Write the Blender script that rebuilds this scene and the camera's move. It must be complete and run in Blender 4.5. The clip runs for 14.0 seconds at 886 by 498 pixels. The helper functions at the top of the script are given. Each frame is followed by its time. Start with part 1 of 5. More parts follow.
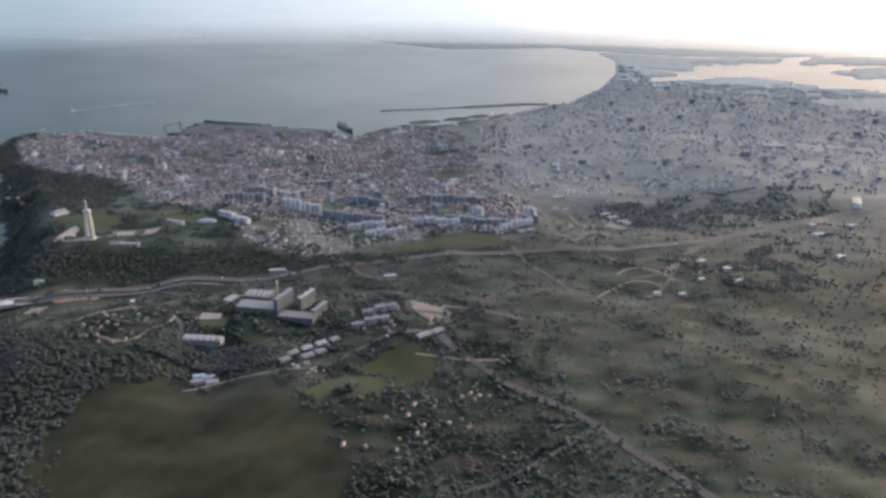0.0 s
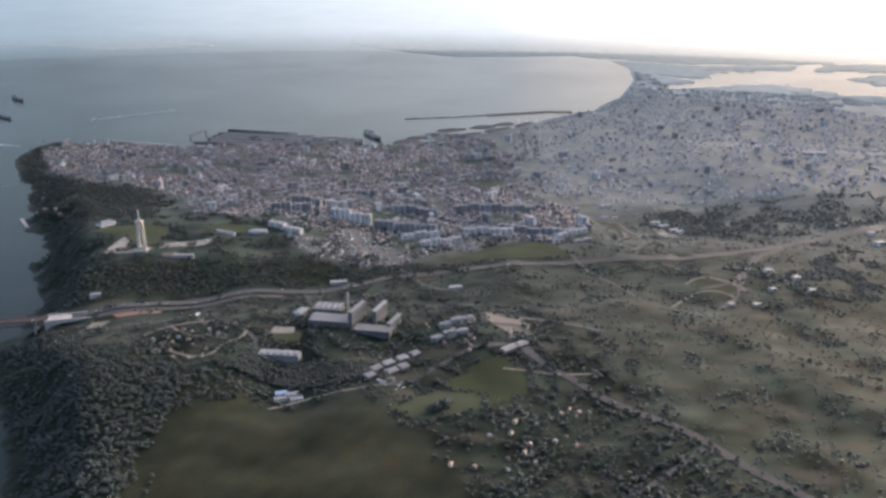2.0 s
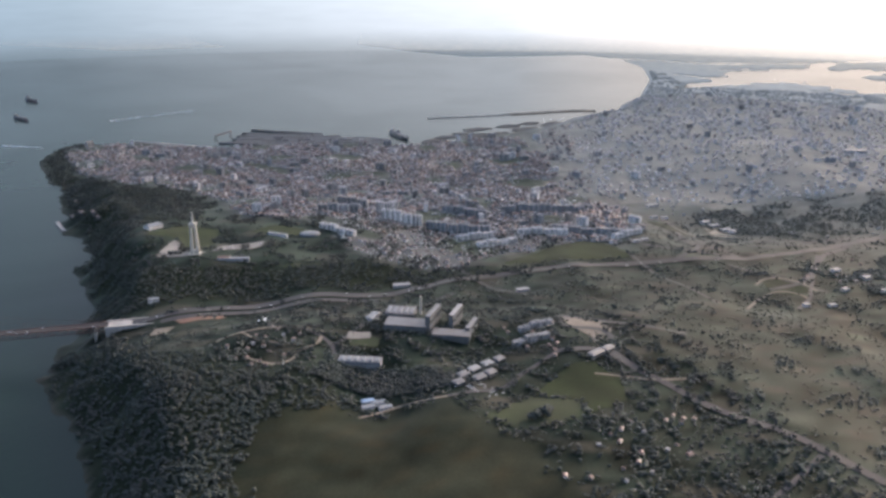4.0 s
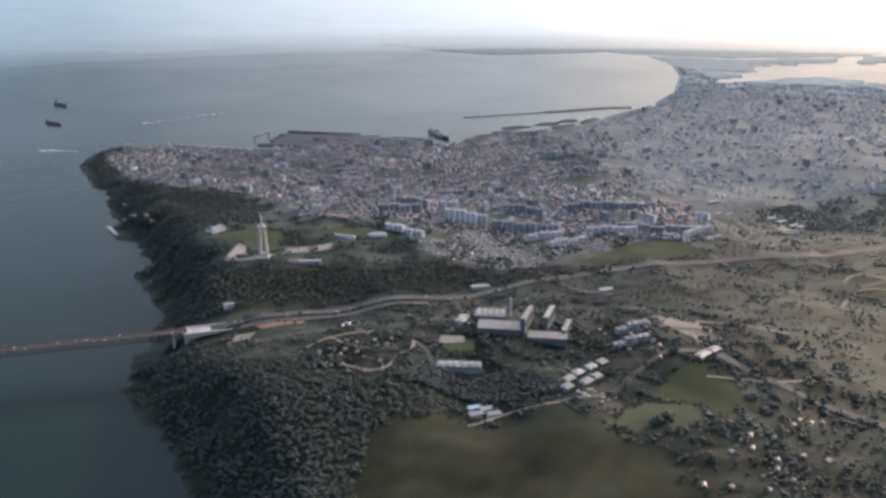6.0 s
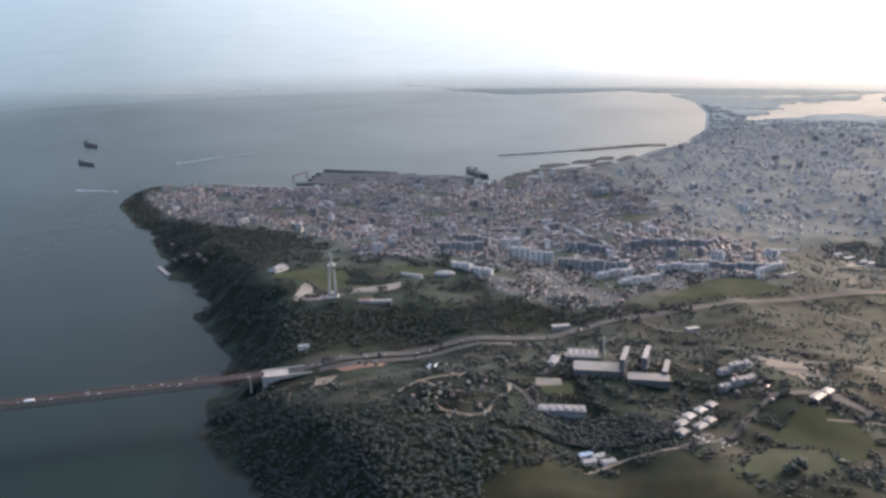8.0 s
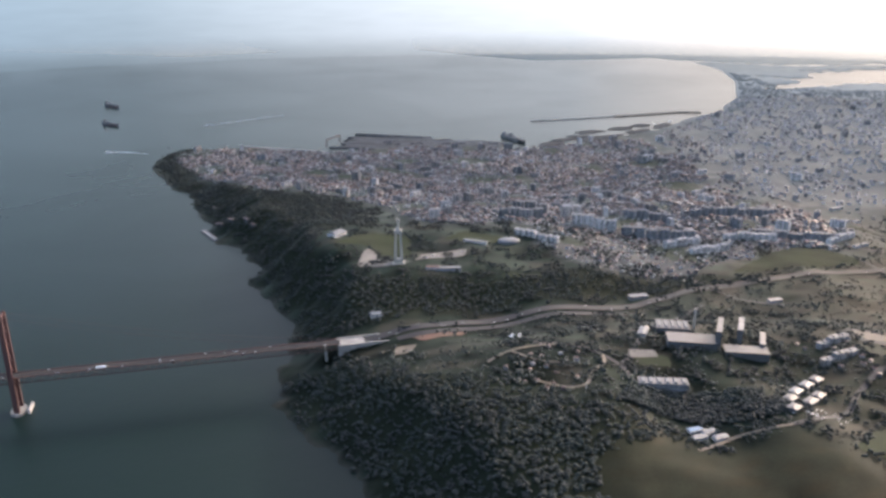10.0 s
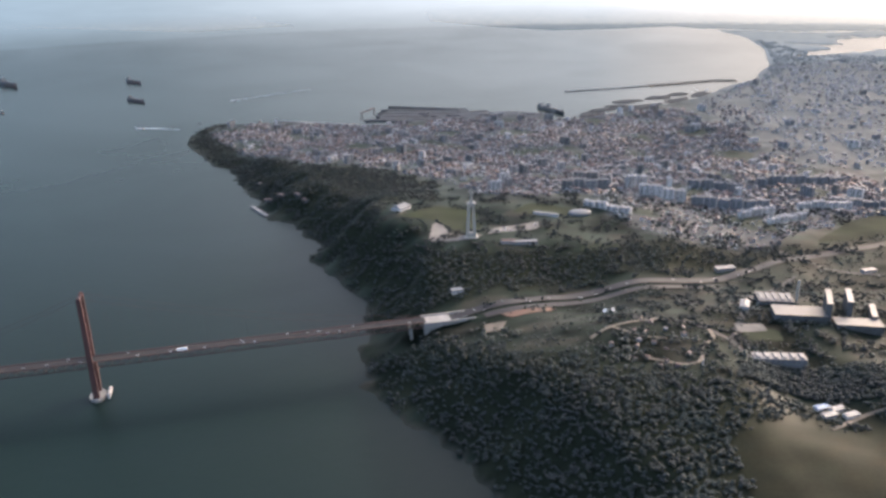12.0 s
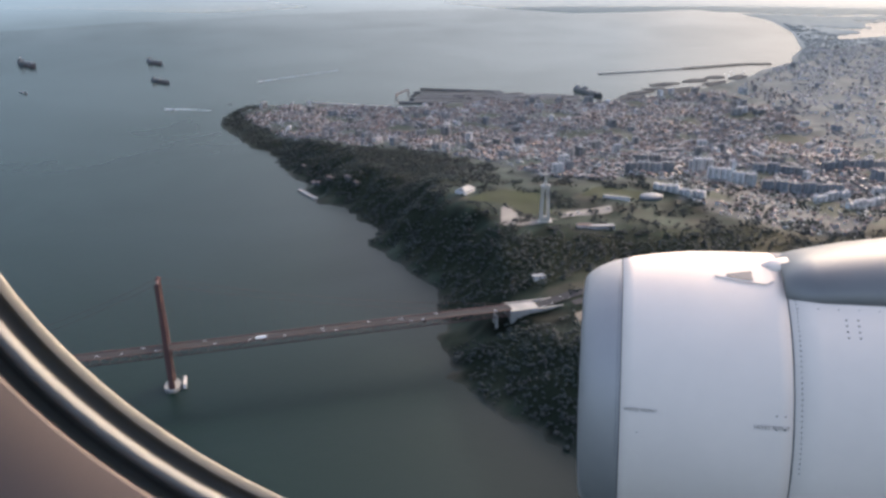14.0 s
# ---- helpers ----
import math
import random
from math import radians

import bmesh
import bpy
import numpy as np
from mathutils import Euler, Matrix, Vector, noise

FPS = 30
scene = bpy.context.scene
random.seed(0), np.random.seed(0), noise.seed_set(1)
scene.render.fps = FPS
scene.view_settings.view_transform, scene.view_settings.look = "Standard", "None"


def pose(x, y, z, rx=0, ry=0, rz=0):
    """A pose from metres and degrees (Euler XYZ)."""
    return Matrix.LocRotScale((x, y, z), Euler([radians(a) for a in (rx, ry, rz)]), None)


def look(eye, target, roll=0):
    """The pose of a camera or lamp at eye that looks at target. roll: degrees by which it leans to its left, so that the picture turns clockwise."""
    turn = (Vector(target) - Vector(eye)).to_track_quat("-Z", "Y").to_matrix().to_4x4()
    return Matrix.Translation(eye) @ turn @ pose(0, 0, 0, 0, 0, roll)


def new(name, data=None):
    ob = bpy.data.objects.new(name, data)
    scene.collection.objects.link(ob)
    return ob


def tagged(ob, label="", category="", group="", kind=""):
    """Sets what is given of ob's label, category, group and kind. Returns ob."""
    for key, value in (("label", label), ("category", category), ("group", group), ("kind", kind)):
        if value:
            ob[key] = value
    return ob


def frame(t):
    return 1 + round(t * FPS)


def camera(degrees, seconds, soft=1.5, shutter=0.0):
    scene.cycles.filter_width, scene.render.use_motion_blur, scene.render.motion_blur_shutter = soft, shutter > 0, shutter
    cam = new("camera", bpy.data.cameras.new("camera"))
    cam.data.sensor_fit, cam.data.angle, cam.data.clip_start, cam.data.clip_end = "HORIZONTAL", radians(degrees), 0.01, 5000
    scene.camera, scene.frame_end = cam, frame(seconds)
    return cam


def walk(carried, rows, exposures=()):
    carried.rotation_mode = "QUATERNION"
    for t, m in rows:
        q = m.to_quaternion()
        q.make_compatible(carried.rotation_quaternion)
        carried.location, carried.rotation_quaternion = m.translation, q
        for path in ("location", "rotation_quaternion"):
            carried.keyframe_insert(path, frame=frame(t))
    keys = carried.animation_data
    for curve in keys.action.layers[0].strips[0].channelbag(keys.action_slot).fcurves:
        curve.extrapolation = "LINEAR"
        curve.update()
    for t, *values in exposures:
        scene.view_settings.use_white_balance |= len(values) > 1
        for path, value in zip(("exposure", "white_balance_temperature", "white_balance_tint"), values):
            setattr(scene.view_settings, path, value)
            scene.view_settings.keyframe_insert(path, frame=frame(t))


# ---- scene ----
cam = camera(56.9, 14.0, soft=3.0)
PATH = [
    (0, (5.898, 4.546, 344.312), (5.7969, 6.4136, 343.6042), 0.58),
    (0.5, (-12.576, 8.227, 342.891), (-12.6690, 10.0965, 342.1852), 0.66),
    (1, (-30.950, 12.003, 341.415), (-31.0346, 13.8740, 340.7133), 0.65),
    (1.5, (-49.223, 15.873, 339.884), (-49.3034, 17.7460, 339.1882), 0.69),
    (2, (-67.396, 19.836, 338.298), (-67.4764, 21.7124, 337.6100), 0.55),
    (2.5, (-85.468, 23.894, 336.658), (-85.5389, 25.7717, 335.9731), 0.54),
    (3, (-103.439, 28.045, 334.962), (-103.5022, 29.9240, 334.2790), 0.65),
    (5.5, (-191.788, 50.213, 325.661), (-191.8481, 52.0884, 324.9689), -0.12),
    (6, (-209.155, 54.928, 323.636), (-209.2226, 56.8062, 322.9511), -0.35),
    (6.5, (-226.423, 59.738, 321.556), (-226.4959, 61.6202, 320.8845), -0.55),
    (7, (-243.590, 64.641, 319.421), (-243.6670, 66.5412, 318.8016), -0.64),
    (7.5, (-260.656, 69.639, 317.232), (-260.7272, 71.5440, 316.6283), -0.60),
    (8, (-277.622, 74.730, 314.987), (-277.6960, 76.6388, 314.3948), -0.71),
    (10.5, (-360.941, 101.596, 302.940), (-361.0074, 103.4737, 302.2540), 0.07),
    (11, (-377.303, 107.252, 300.366), (-377.3760, 109.1249, 299.6696), -0.16),
    (11.5, (-393.565, 113.001, 297.737), (-393.6317, 114.8737, 297.0391), -0.33),
    (12, (-409.726, 118.844, 295.053), (-409.7955, 120.7077, 294.3313), -0.80),
    (12.5, (-425.786, 124.781, 292.315), (-425.8553, 126.6384, 291.5759), -0.70),
    (13, (-441.746, 130.812, 289.521), (-441.8171, 132.6641, 288.7689), -0.61),
    (13.5, (-457.605, 136.937, 286.672), (-457.6720, 138.7844, 285.9083), -0.39),
    (14, (-473.364, 143.156, 283.769), (-473.4276, 145.0081, 283.0158), -0.51),
]
walk(cam, [(t, look(eye, target, roll)) for t, eye, target, roll in PATH], exposures=[(0, 2.25, 7000, 20), (8, 2.25, 7000, 20), (11, 2.34, 7050, 20), (14, 2.4, 7100, 20)])


# ---------------------------------------------------------------- light
SUN_AZ, SUN_EL = 45.0, 19.0      # degrees clockwise from +y, and above the horizon
world = bpy.data.worlds.new("sky")
scene.world = world
world.use_nodes = True
wn = world.node_tree
sky = wn.nodes.new("ShaderNodeTexSky")
sky.sky_type, sky.sun_disc = "NISHITA", False
sky.sun_elevation, sky.sun_rotation = radians(SUN_EL), radians(SUN_AZ)
sky.altitude, sky.air_density, sky.dust_density, sky.ozone_density = 300, 1.2, 7.0, 2.0
wn.nodes["Background"].inputs["Strength"].default_value = 0.15
wn.links.new(sky.outputs[0], wn.nodes["Background"].inputs["Color"])

sun_data = bpy.data.lights.new("sun", "SUN")
sun_data.energy, sun_data.angle, sun_data.color = 1.0, radians(2.5), (1.0, 0.93, 0.83)
sun = new("sun", sun_data)
SUN_DIR = Vector((math.sin(radians(SUN_AZ)) * math.cos(radians(SUN_EL)), math.cos(radians(SUN_AZ)) * math.cos(radians(SUN_EL)), math.sin(radians(SUN_EL))))
sun.matrix_world = look(SUN_DIR * 900, (0, 0, 0))

M = 0.4          # the landscape stands at two fifths of its size: units for one metre of the real place


# ---------------------------------------------------------------- materials
def mat(name, colour, rough=0.8, second=None, scale=0.3, fine=3.0, mix=0.5, bump=0.0, metal=0.0, sheen=0.0, rand=0.0, spec=0.5, attr=None, sheen_tint=(0.62, 0.7, 0.82), sheen_rough=0.22, graze=0.0):
    """A surface with variation at two scales; second is the colour it wanders to; graze: the gloss that it takes on at low angles."""
    m = bpy.data.materials.new(name)
    m.use_nodes = True
    nt = m.node_tree
    b = nt.nodes["Principled BSDF"]
    b.inputs["Roughness"].default_value, b.inputs["Metallic"].default_value = rough, metal
    b.inputs["Specular IOR Level"].default_value = spec
    # low-angle gloss, pales far surfaces in place of haze
    if graze:
        low = nt.nodes.new("ShaderNodeLayerWeight")
        rise = nt.nodes.new("ShaderNodeMapRange")
        rise.inputs[1].default_value, rise.inputs[2].default_value = 0.5, 0.88
        rise.inputs[3].default_value, rise.inputs[4].default_value = spec, graze
        nt.links.new(low.outputs["Facing"], rise.inputs[0])
        nt.links.new(rise.outputs[0], b.inputs["Specular IOR Level"])
    # bluish sheen tint stands in for haze at low angles
    if sheen:
        b.inputs["Sheen Weight"].default_value, b.inputs["Sheen Roughness"].default_value = sheen, sheen_rough
        b.inputs["Sheen Tint"].default_value = (*sheen_tint, 1)
    co = nt.nodes.new("ShaderNodeTexCoord")
    n1, n2 = nt.nodes.new("ShaderNodeTexNoise"), nt.nodes.new("ShaderNodeTexNoise")
    for n, sc, det in ((n1, scale, 4), (n2, fine, 3)):
        n.inputs["Scale"].default_value, n.inputs["Detail"].default_value = sc, det
        nt.links.new(co.outputs["Object"], n.inputs["Vector"])
    second = second or tuple(c * 0.7 for c in colour)
    m1 = nt.nodes.new("ShaderNodeMix")
    m1.data_type = "RGBA"
    m1.inputs[6].default_value, m1.inputs[7].default_value = (*colour, 1), (*second, 1)
    ramp = nt.nodes.new("ShaderNodeMapRange")
    ramp.inputs[1].default_value, ramp.inputs[2].default_value = 0.38, 0.62
    nt.links.new(n1.outputs[0], ramp.inputs[0])
    nt.links.new(ramp.outputs[0], m1.inputs[0])
    if attr:
        at = nt.nodes.new("ShaderNodeVertexColor")
        at.layer_name = attr
        base = nt.nodes.new("ShaderNodeMix")
        base.data_type, base.blend_type = "RGBA", "MULTIPLY"
        base.inputs[0].default_value = 1.0
        nt.links.new(at.outputs[0], base.inputs[6])
        nt.links.new(m1.outputs[2], base.inputs[7])
        col = base.outputs[2]
    else:
        col = m1.outputs[2]
    hsv = nt.nodes.new("ShaderNodeHueSaturation")
    nt.links.new(col, hsv.inputs["Color"])
    mr = nt.nodes.new("ShaderNodeMapRange")
    mr.inputs[3].default_value, mr.inputs[4].default_value = 1 - mix, 1 + mix
    nt.links.new(n2.outputs[0], mr.inputs[0])
    if rand:
        info = nt.nodes.new("ShaderNodeObjectInfo")
        geo = nt.nodes.new("ShaderNodeNewGeometry")
        add = nt.nodes.new("ShaderNodeMath")
        add.operation = "ADD"
        nt.links.new(info.outputs["Random"], add.inputs[0])
        nt.links.new(geo.outputs["Random Per Island"], add.inputs[1])
        fr = nt.nodes.new("ShaderNodeMath")
        fr.operation = "FRACT"
        nt.links.new(add.outputs[0], fr.inputs[0])
        mr2 = nt.nodes.new("ShaderNodeMapRange")
        mr2.inputs[3].default_value, mr2.inputs[4].default_value = 1 - rand, 1 + rand
        nt.links.new(fr.outputs[0], mr2.inputs[0])
        mul = nt.nodes.new("ShaderNodeMath")
        mul.operation = "MULTIPLY"
        nt.links.new(mr.outputs[0], mul.inputs[0])
        nt.links.new(mr2.outputs[0], mul.inputs[1])
        nt.links.new(mul.outputs[0], hsv.inputs["Value"])
    else:
        nt.links.new(mr.outputs[0], hsv.inputs["Value"])
    nt.links.new(hsv.outputs[0], b.inputs["Base Color"])
    if bump:
        bp = nt.nodes.new("ShaderNodeBump")
        bp.inputs["Strength"].default_value, bp.inputs["Distance"].default_value = bump, 0.5
        nt.links.new(n2.outputs[0], bp.inputs["Height"])
        nt.links.new(bp.outputs[0], b.inputs["Normal"])
    return m


M_LAND = mat("scrub_and_soil", (1.10, 1.10, 1.02), 0.5, (0.86, 0.92, 0.88), 0.03, 0.5, 0.28, bump=0.05, sheen=0.05, attr="cover", spec=0.01, graze=0.05)
M_GRASS = mat("meadow_grass", (0.029, 0.037, 0.020), 0.8, (0.023, 0.028, 0.0175), 0.03, 1.2, 0.25, sheen=0.04, spec=0.06)
M_PASTURE = mat("rough_pasture", (0.021, 0.028, 0.014), 0.85, (0.017, 0.021, 0.012), 0.04, 1.2, 0.3, spec=0.04)
M_SOIL = mat("bare_earth", (0.12, 0.102, 0.082), 0.75, (0.09, 0.078, 0.062), 0.08, 0.8, 0.25, sheen=0.1, spec=0.1, graze=0.5)
M_REDSOIL = mat("red_earth", (0.13, 0.068, 0.048), 0.8, (0.10, 0.062, 0.046), 0.1, 0.9, 0.25, sheen=0.2, spec=0.3)
M_ROAD = mat("asphalt", (0.036, 0.036, 0.038), 0.6, (0.044, 0.043, 0.043), 0.05, 1.0, 0.15, spec=0.03, graze=0.3)
M_PAVE = mat("pale_paving", (0.15, 0.14, 0.124), 0.75, (0.115, 0.107, 0.098), 0.1, 1.0, 0.2, sheen=0.1, spec=0.1, graze=0.5)
M_LEAF = mat("dark_foliage", (0.026, 0.033, 0.0275), 0.75, (0.029, 0.0315, 0.028), 0.03, 1.5, 0.12, rand=0.06, sheen=0.08, sheen_rough=0.5, spec=0.08)
# far trees: haze put into the colour as a paler grey-green
M_HAZE_LEAF = mat("haze_paled_foliage", (0.155, 0.17, 0.16), 0.55, (0.165, 0.172, 0.165), 0.03, 1.5, 0.15, rand=0.1, spec=0.3, graze=0.9, sheen=0.3, sheen_rough=0.4)
# lighter green than the dark foliage
M_SCRUB = mat("green_scrub", (0.042, 0.05, 0.038), 0.75, (0.048, 0.05, 0.04), 0.03, 1.5, 0.18, rand=0.12, spec=0.1, graze=0.7, sheen=0.15, sheen_rough=0.5)
M_BARK = mat("bark", (0.12, 0.09, 0.06), 0.9)
M_WALL = mat("rendered_wall", (0.2, 0.194, 0.19), 0.5, (0.15, 0.147, 0.147), 0.02, 1.5, 0.12, rand=0.45, spec=0.3, graze=0.8)
M_WALLW = mat("white_wall", (0.42, 0.41, 0.4), 0.5, (0.33, 0.32, 0.315), 0.05, 1.5, 0.1, rand=0.25, spec=0.3)
M_WALLG = mat("grey_blue_wall", (0.185, 0.19, 0.2), 0.5, (0.15, 0.154, 0.163), 0.05, 1.5, 0.1, rand=0.25, spec=0.3)
M_TILE = mat("terracotta_tile", (0.12, 0.075, 0.063), 0.5, (0.09, 0.066, 0.06), 0.08, 2.5, 0.3, rand=0.35, spec=0.2, graze=0.5)
M_ROOFG = mat("grey_roof", (0.115, 0.115, 0.118), 0.45, (0.09, 0.09, 0.096), 0.1, 2.0, 0.2, rand=0.3, spec=0.3, graze=0.9)
# roofs of the far suburb, their paleness stands in for haze
M_HAZEROOF = mat("haze_paled_roof", (0.22, 0.215, 0.21), 0.5, (0.18, 0.175, 0.175), 0.1, 2.0, 0.15, rand=0.25, spec=0.3, graze=0.8)
M_ROOFW = mat("white_sheet_roof", (0.098, 0.108, 0.118), 0.5, (0.08, 0.088, 0.095), 0.1, 1.0, 0.1)
M_GLASS = mat("window_glass", (0.06, 0.07, 0.08), 0.12, (0.09, 0.1, 0.11), 0.3, 2.0, 0.2, spec=0.8)
M_CONC = mat("concrete", (0.21, 0.205, 0.195), 0.75, (0.165, 0.16, 0.15), 0.1, 1.2, 0.15)
M_STONE = mat("cream_concrete", (0.32, 0.298, 0.262), 0.75, (0.265, 0.248, 0.22), 0.1, 1.2, 0.12)
M_RED = mat("red_steel", (0.066, 0.029, 0.026), 0.7, (0.058, 0.026, 0.024), 0.1, 1.2, 0.2)
M_STEEL = mat("dark_steel", (0.10, 0.10, 0.11), 0.5, (0.07, 0.065, 0.06), 0.1, 1.0, 0.2)
M_DECK = mat("worn_asphalt", (0.026, 0.026, 0.028), 0.9, (0.032, 0.031, 0.032), 0.1, 1.0, 0.2, spec=0.1)
# hull colour lifted to grey-blue, as haze over the river would
M_HULL = mat("ship_hull", (0.14, 0.15, 0.17), 0.5, (0.15, 0.10, 0.09), 0.04, 1.0, 0.2)
M_WHITE = mat("white_paint", (0.8, 0.8, 0.79), 0.45, (0.7, 0.7, 0.69), 0.2, 2.0, 0.08)
M_CAR = mat("car_paint", (0.55, 0.55, 0.56), 0.3, (0.4, 0.4, 0.42), 0.02, 0.2, 0.3, rand=0.5)
M_BLUE = mat("blue_sheet", (0.12, 0.19, 0.28), 0.6)
M_MUD = mat("tidal_mud", (0.055, 0.056, 0.055), 0.75, (0.04, 0.041, 0.04), 0.05, 0.6, 0.3, spec=0.12)
M_PIER = mat("weathered_dock", (0.08, 0.085, 0.09), 0.7, (0.055, 0.058, 0.058), 0.05, 0.6, 0.25, spec=0.1)
M_DARKROOF = mat("dark_sheet_roof", (0.07, 0.072, 0.078), 0.5, (0.05, 0.05, 0.052), 0.1, 1.2, 0.25, spec=0.4)
M_FOAM = mat("wake_foam", (0.62, 0.66, 0.68), 0.6, (0.35, 0.42, 0.46), 0.12, 1.2, 0.35)


def water_material():
    m = bpy.data.materials.new("river_water")
    m.use_nodes = True
    nt = m.node_tree
    b = nt.nodes["Principled BSDF"]
    b.inputs["IOR"].default_value = 1.33
    co = nt.nodes.new("ShaderNodeTexCoord")
    big = nt.nodes.new("ShaderNodeTexNoise")
    big.inputs["Scale"].default_value, big.inputs["Detail"].default_value, big.inputs["Distortion"].default_value = 0.0035, 5, 0.8
    nt.links.new(co.outputs["Object"], big.inputs["Vector"])
    mixc = nt.nodes.new("ShaderNodeMix")
    mixc.data_type = "RGBA"
    mixc.inputs[6].default_value, mixc.inputs[7].default_value = (0.002, 0.0092, 0.0086, 1), (0.0026, 0.011, 0.0086, 1)
    nt.links.new(big.outputs[0], mixc.inputs[0])
    nt.links.new(mixc.outputs[2], b.inputs["Base Color"])
    mr = nt.nodes.new("ShaderNodeMapRange")
    mr.inputs[1].default_value, mr.inputs[2].default_value = 0.35, 0.65
    mr.inputs[3].default_value, mr.inputs[4].default_value = -0.03, 0.04
    nt.links.new(big.outputs[0], mr.inputs[0])
    graze = nt.nodes.new("ShaderNodeLayerWeight")
    calm = nt.nodes.new("ShaderNodeMapRange")
    calm.inputs[1].default_value, calm.inputs[2].default_value = 0.6, 0.84
    calm.inputs[3].default_value, calm.inputs[4].default_value = 0.46, 0.17
    nt.links.new(graze.outputs["Facing"], calm.inputs[0])
    shine = nt.nodes.new("ShaderNodeMapRange")
    shine.inputs[1].default_value, shine.inputs[2].default_value = 0.5, 0.84
    shine.inputs[3].default_value, shine.inputs[4].default_value = 0.25, 0.75
    nt.links.new(graze.outputs["Facing"], shine.inputs[0])
    nt.links.new(shine.outputs[0], b.inputs["Specular IOR Level"])
    gloss = nt.nodes.new("ShaderNodeMath")
    gloss.operation = "ADD"
    nt.links.new(mr.outputs[0], gloss.inputs[0])
    nt.links.new(calm.outputs[0], gloss.inputs[1])
    nt.links.new(gloss.outputs[0], b.inputs["Roughness"])
    fine = nt.nodes.new("ShaderNodeTexNoise")
    fine.inputs["Scale"].default_value, fine.inputs["Detail"].default_value = 0.12, 5
    nt.links.new(co.outputs["Object"], fine.inputs["Vector"])
    bp = nt.nodes.new("ShaderNodeBump")
    bp.inputs["Strength"].default_value, bp.inputs["Distance"].default_value = 0.14, 0.6
    nt.links.new(fine.outputs[0], bp.inputs["Height"])
    nt.links.new(bp.outputs[0], b.inputs["Normal"])
    return m


M_WATER = water_material()


# ---------------------------------------------------------------- mesh helpers
class Build:
    """Gathers vertices and faces, each face with a material slot."""

    def __init__(self, *mats):
        self.v, self.f, self.s, self.mats = [], [], [], list(mats)

    def add(self, verts, faces, slot=0):
        n = len(self.v)
        self.v += verts
        self.f += [tuple(n + i for i in f) for f in faces]
        self.s += [slot] * len(faces)

    def box(self, c, size, turn=0.0, slot=0, taper=1.0, top_slot=None):
        """c: the middle of the foot; turn in radians."""
        x, y, z = c
        a, b, h = size[0] / 2, size[1] / 2, size[2]
        cs, sn = math.cos(turn), math.sin(turn)
        vs = []
        for k, hh in ((1, 0), (taper, h)):
            for u, w in ((-a, -b), (a, -b), (a, b), (-a, b)):
                vs.append((x + (u * cs - w * sn) * k, y + (u * sn + w * cs) * k, z + hh))
        self.add(vs, [(3, 2, 1, 0), (0, 1, 5, 4), (1, 2, 6, 5), (2, 3, 7, 6), (3, 0, 4, 7)], slot)
        self.add(vs[4:], [(0, 1, 2, 3)], slot if top_slot is None else top_slot)

    def gable(self, c, size, turn=0.0, slot=0, over=0.3):
        """A pitched roof with eaves, resting at c; the ridge runs along its x."""
        x, y, z = c
        a, b, h = size[0] / 2 + over, size[1] / 2 + over, size[2]
        cs, sn = math.cos(turn), math.sin(turn)
        hip = min(a, b) * 0.45
        loc = [(-a, -b, 0), (a, -b, 0), (a, b, 0), (-a, b, 0), (-a + hip, 0, h), (a - hip, 0, h)]
        vs = [(x + u * cs - w * sn, y + u * sn + w * cs, z + q) for u, w, q in loc]
        self.add(vs, [(0, 1, 5, 4), (2, 3, 4, 5), (1, 2, 5), (3, 0, 4), (3, 2, 1, 0)], slot)

    def beam(self, p, q, r, slot=0, sides=4):
        """A bar of half-width r from p to q."""
        p, q = Vector(p), Vector(q)
        d = (q - p).normalized()
        up = Vector((0, 0, 1)) if abs(d.z) < 0.95 else Vector((1, 0, 0))
        s = d.cross(up).normalized()
        t = s.cross(d)
        vs = []
        for e in (p, q):
            for i in range(sides):
                an = math.tau * (i + 0.5) / sides
                o = (s * math.cos(an) + t * math.sin(an)) * r
                vs.append(tuple(e + o))
        fs = [(i, (i + 1) % sides, sides + (i + 1) % sides, sides + i) for i in range(sides)]
        fs += [tuple(range(sides - 1, -1, -1)), tuple(range(sides, 2 * sides))]
        self.add(vs, fs, slot)

    def rings(self, rows, slot=0, close=True):
        """Skins a list of rings of points, all of one length."""
        n = len(rows[0])
        vs = [tuple(p) for r in rows for p in r]
        fs = []
        for i in range(len(rows) - 1):
            for j in range(n):
                k = (j + 1) % n
                fs.append((i * n + j, i * n + k, (i + 1) * n + k, (i + 1) * n + j))
        if close:
            fs += [tuple(range(n - 1, -1, -1)), tuple((len(rows) - 1) * n + j for j in range(n))]
        self.add(vs, fs, slot)

    def mesh(self, name, smooth=False):
        me = bpy.data.meshes.new(name)
        me.from_pydata(self.v, [], self.f)
        for m in self.mats:
            me.materials.append(m)
        me.polygons.foreach_set("material_index", self.s)
        if smooth:
            me.polygons.foreach_set("use_smooth", [True] * len(self.f))
        me.update()
        return me


def part(name, b, parent, label="", smooth=False):
    ob = new(name, b.mesh(name, smooth) if isinstance(b, Build) else b)
    ob.parent = parent
    return tagged(ob, label)


def thing(name, label, category, at=(0, 0, 0), turn=0.0, group=""):
    ob = new(name)
    ob.matrix_world = Matrix.Translation(at) @ Matrix.Rotation(turn, 4, "Z")
    return tagged(ob, label, category, group)


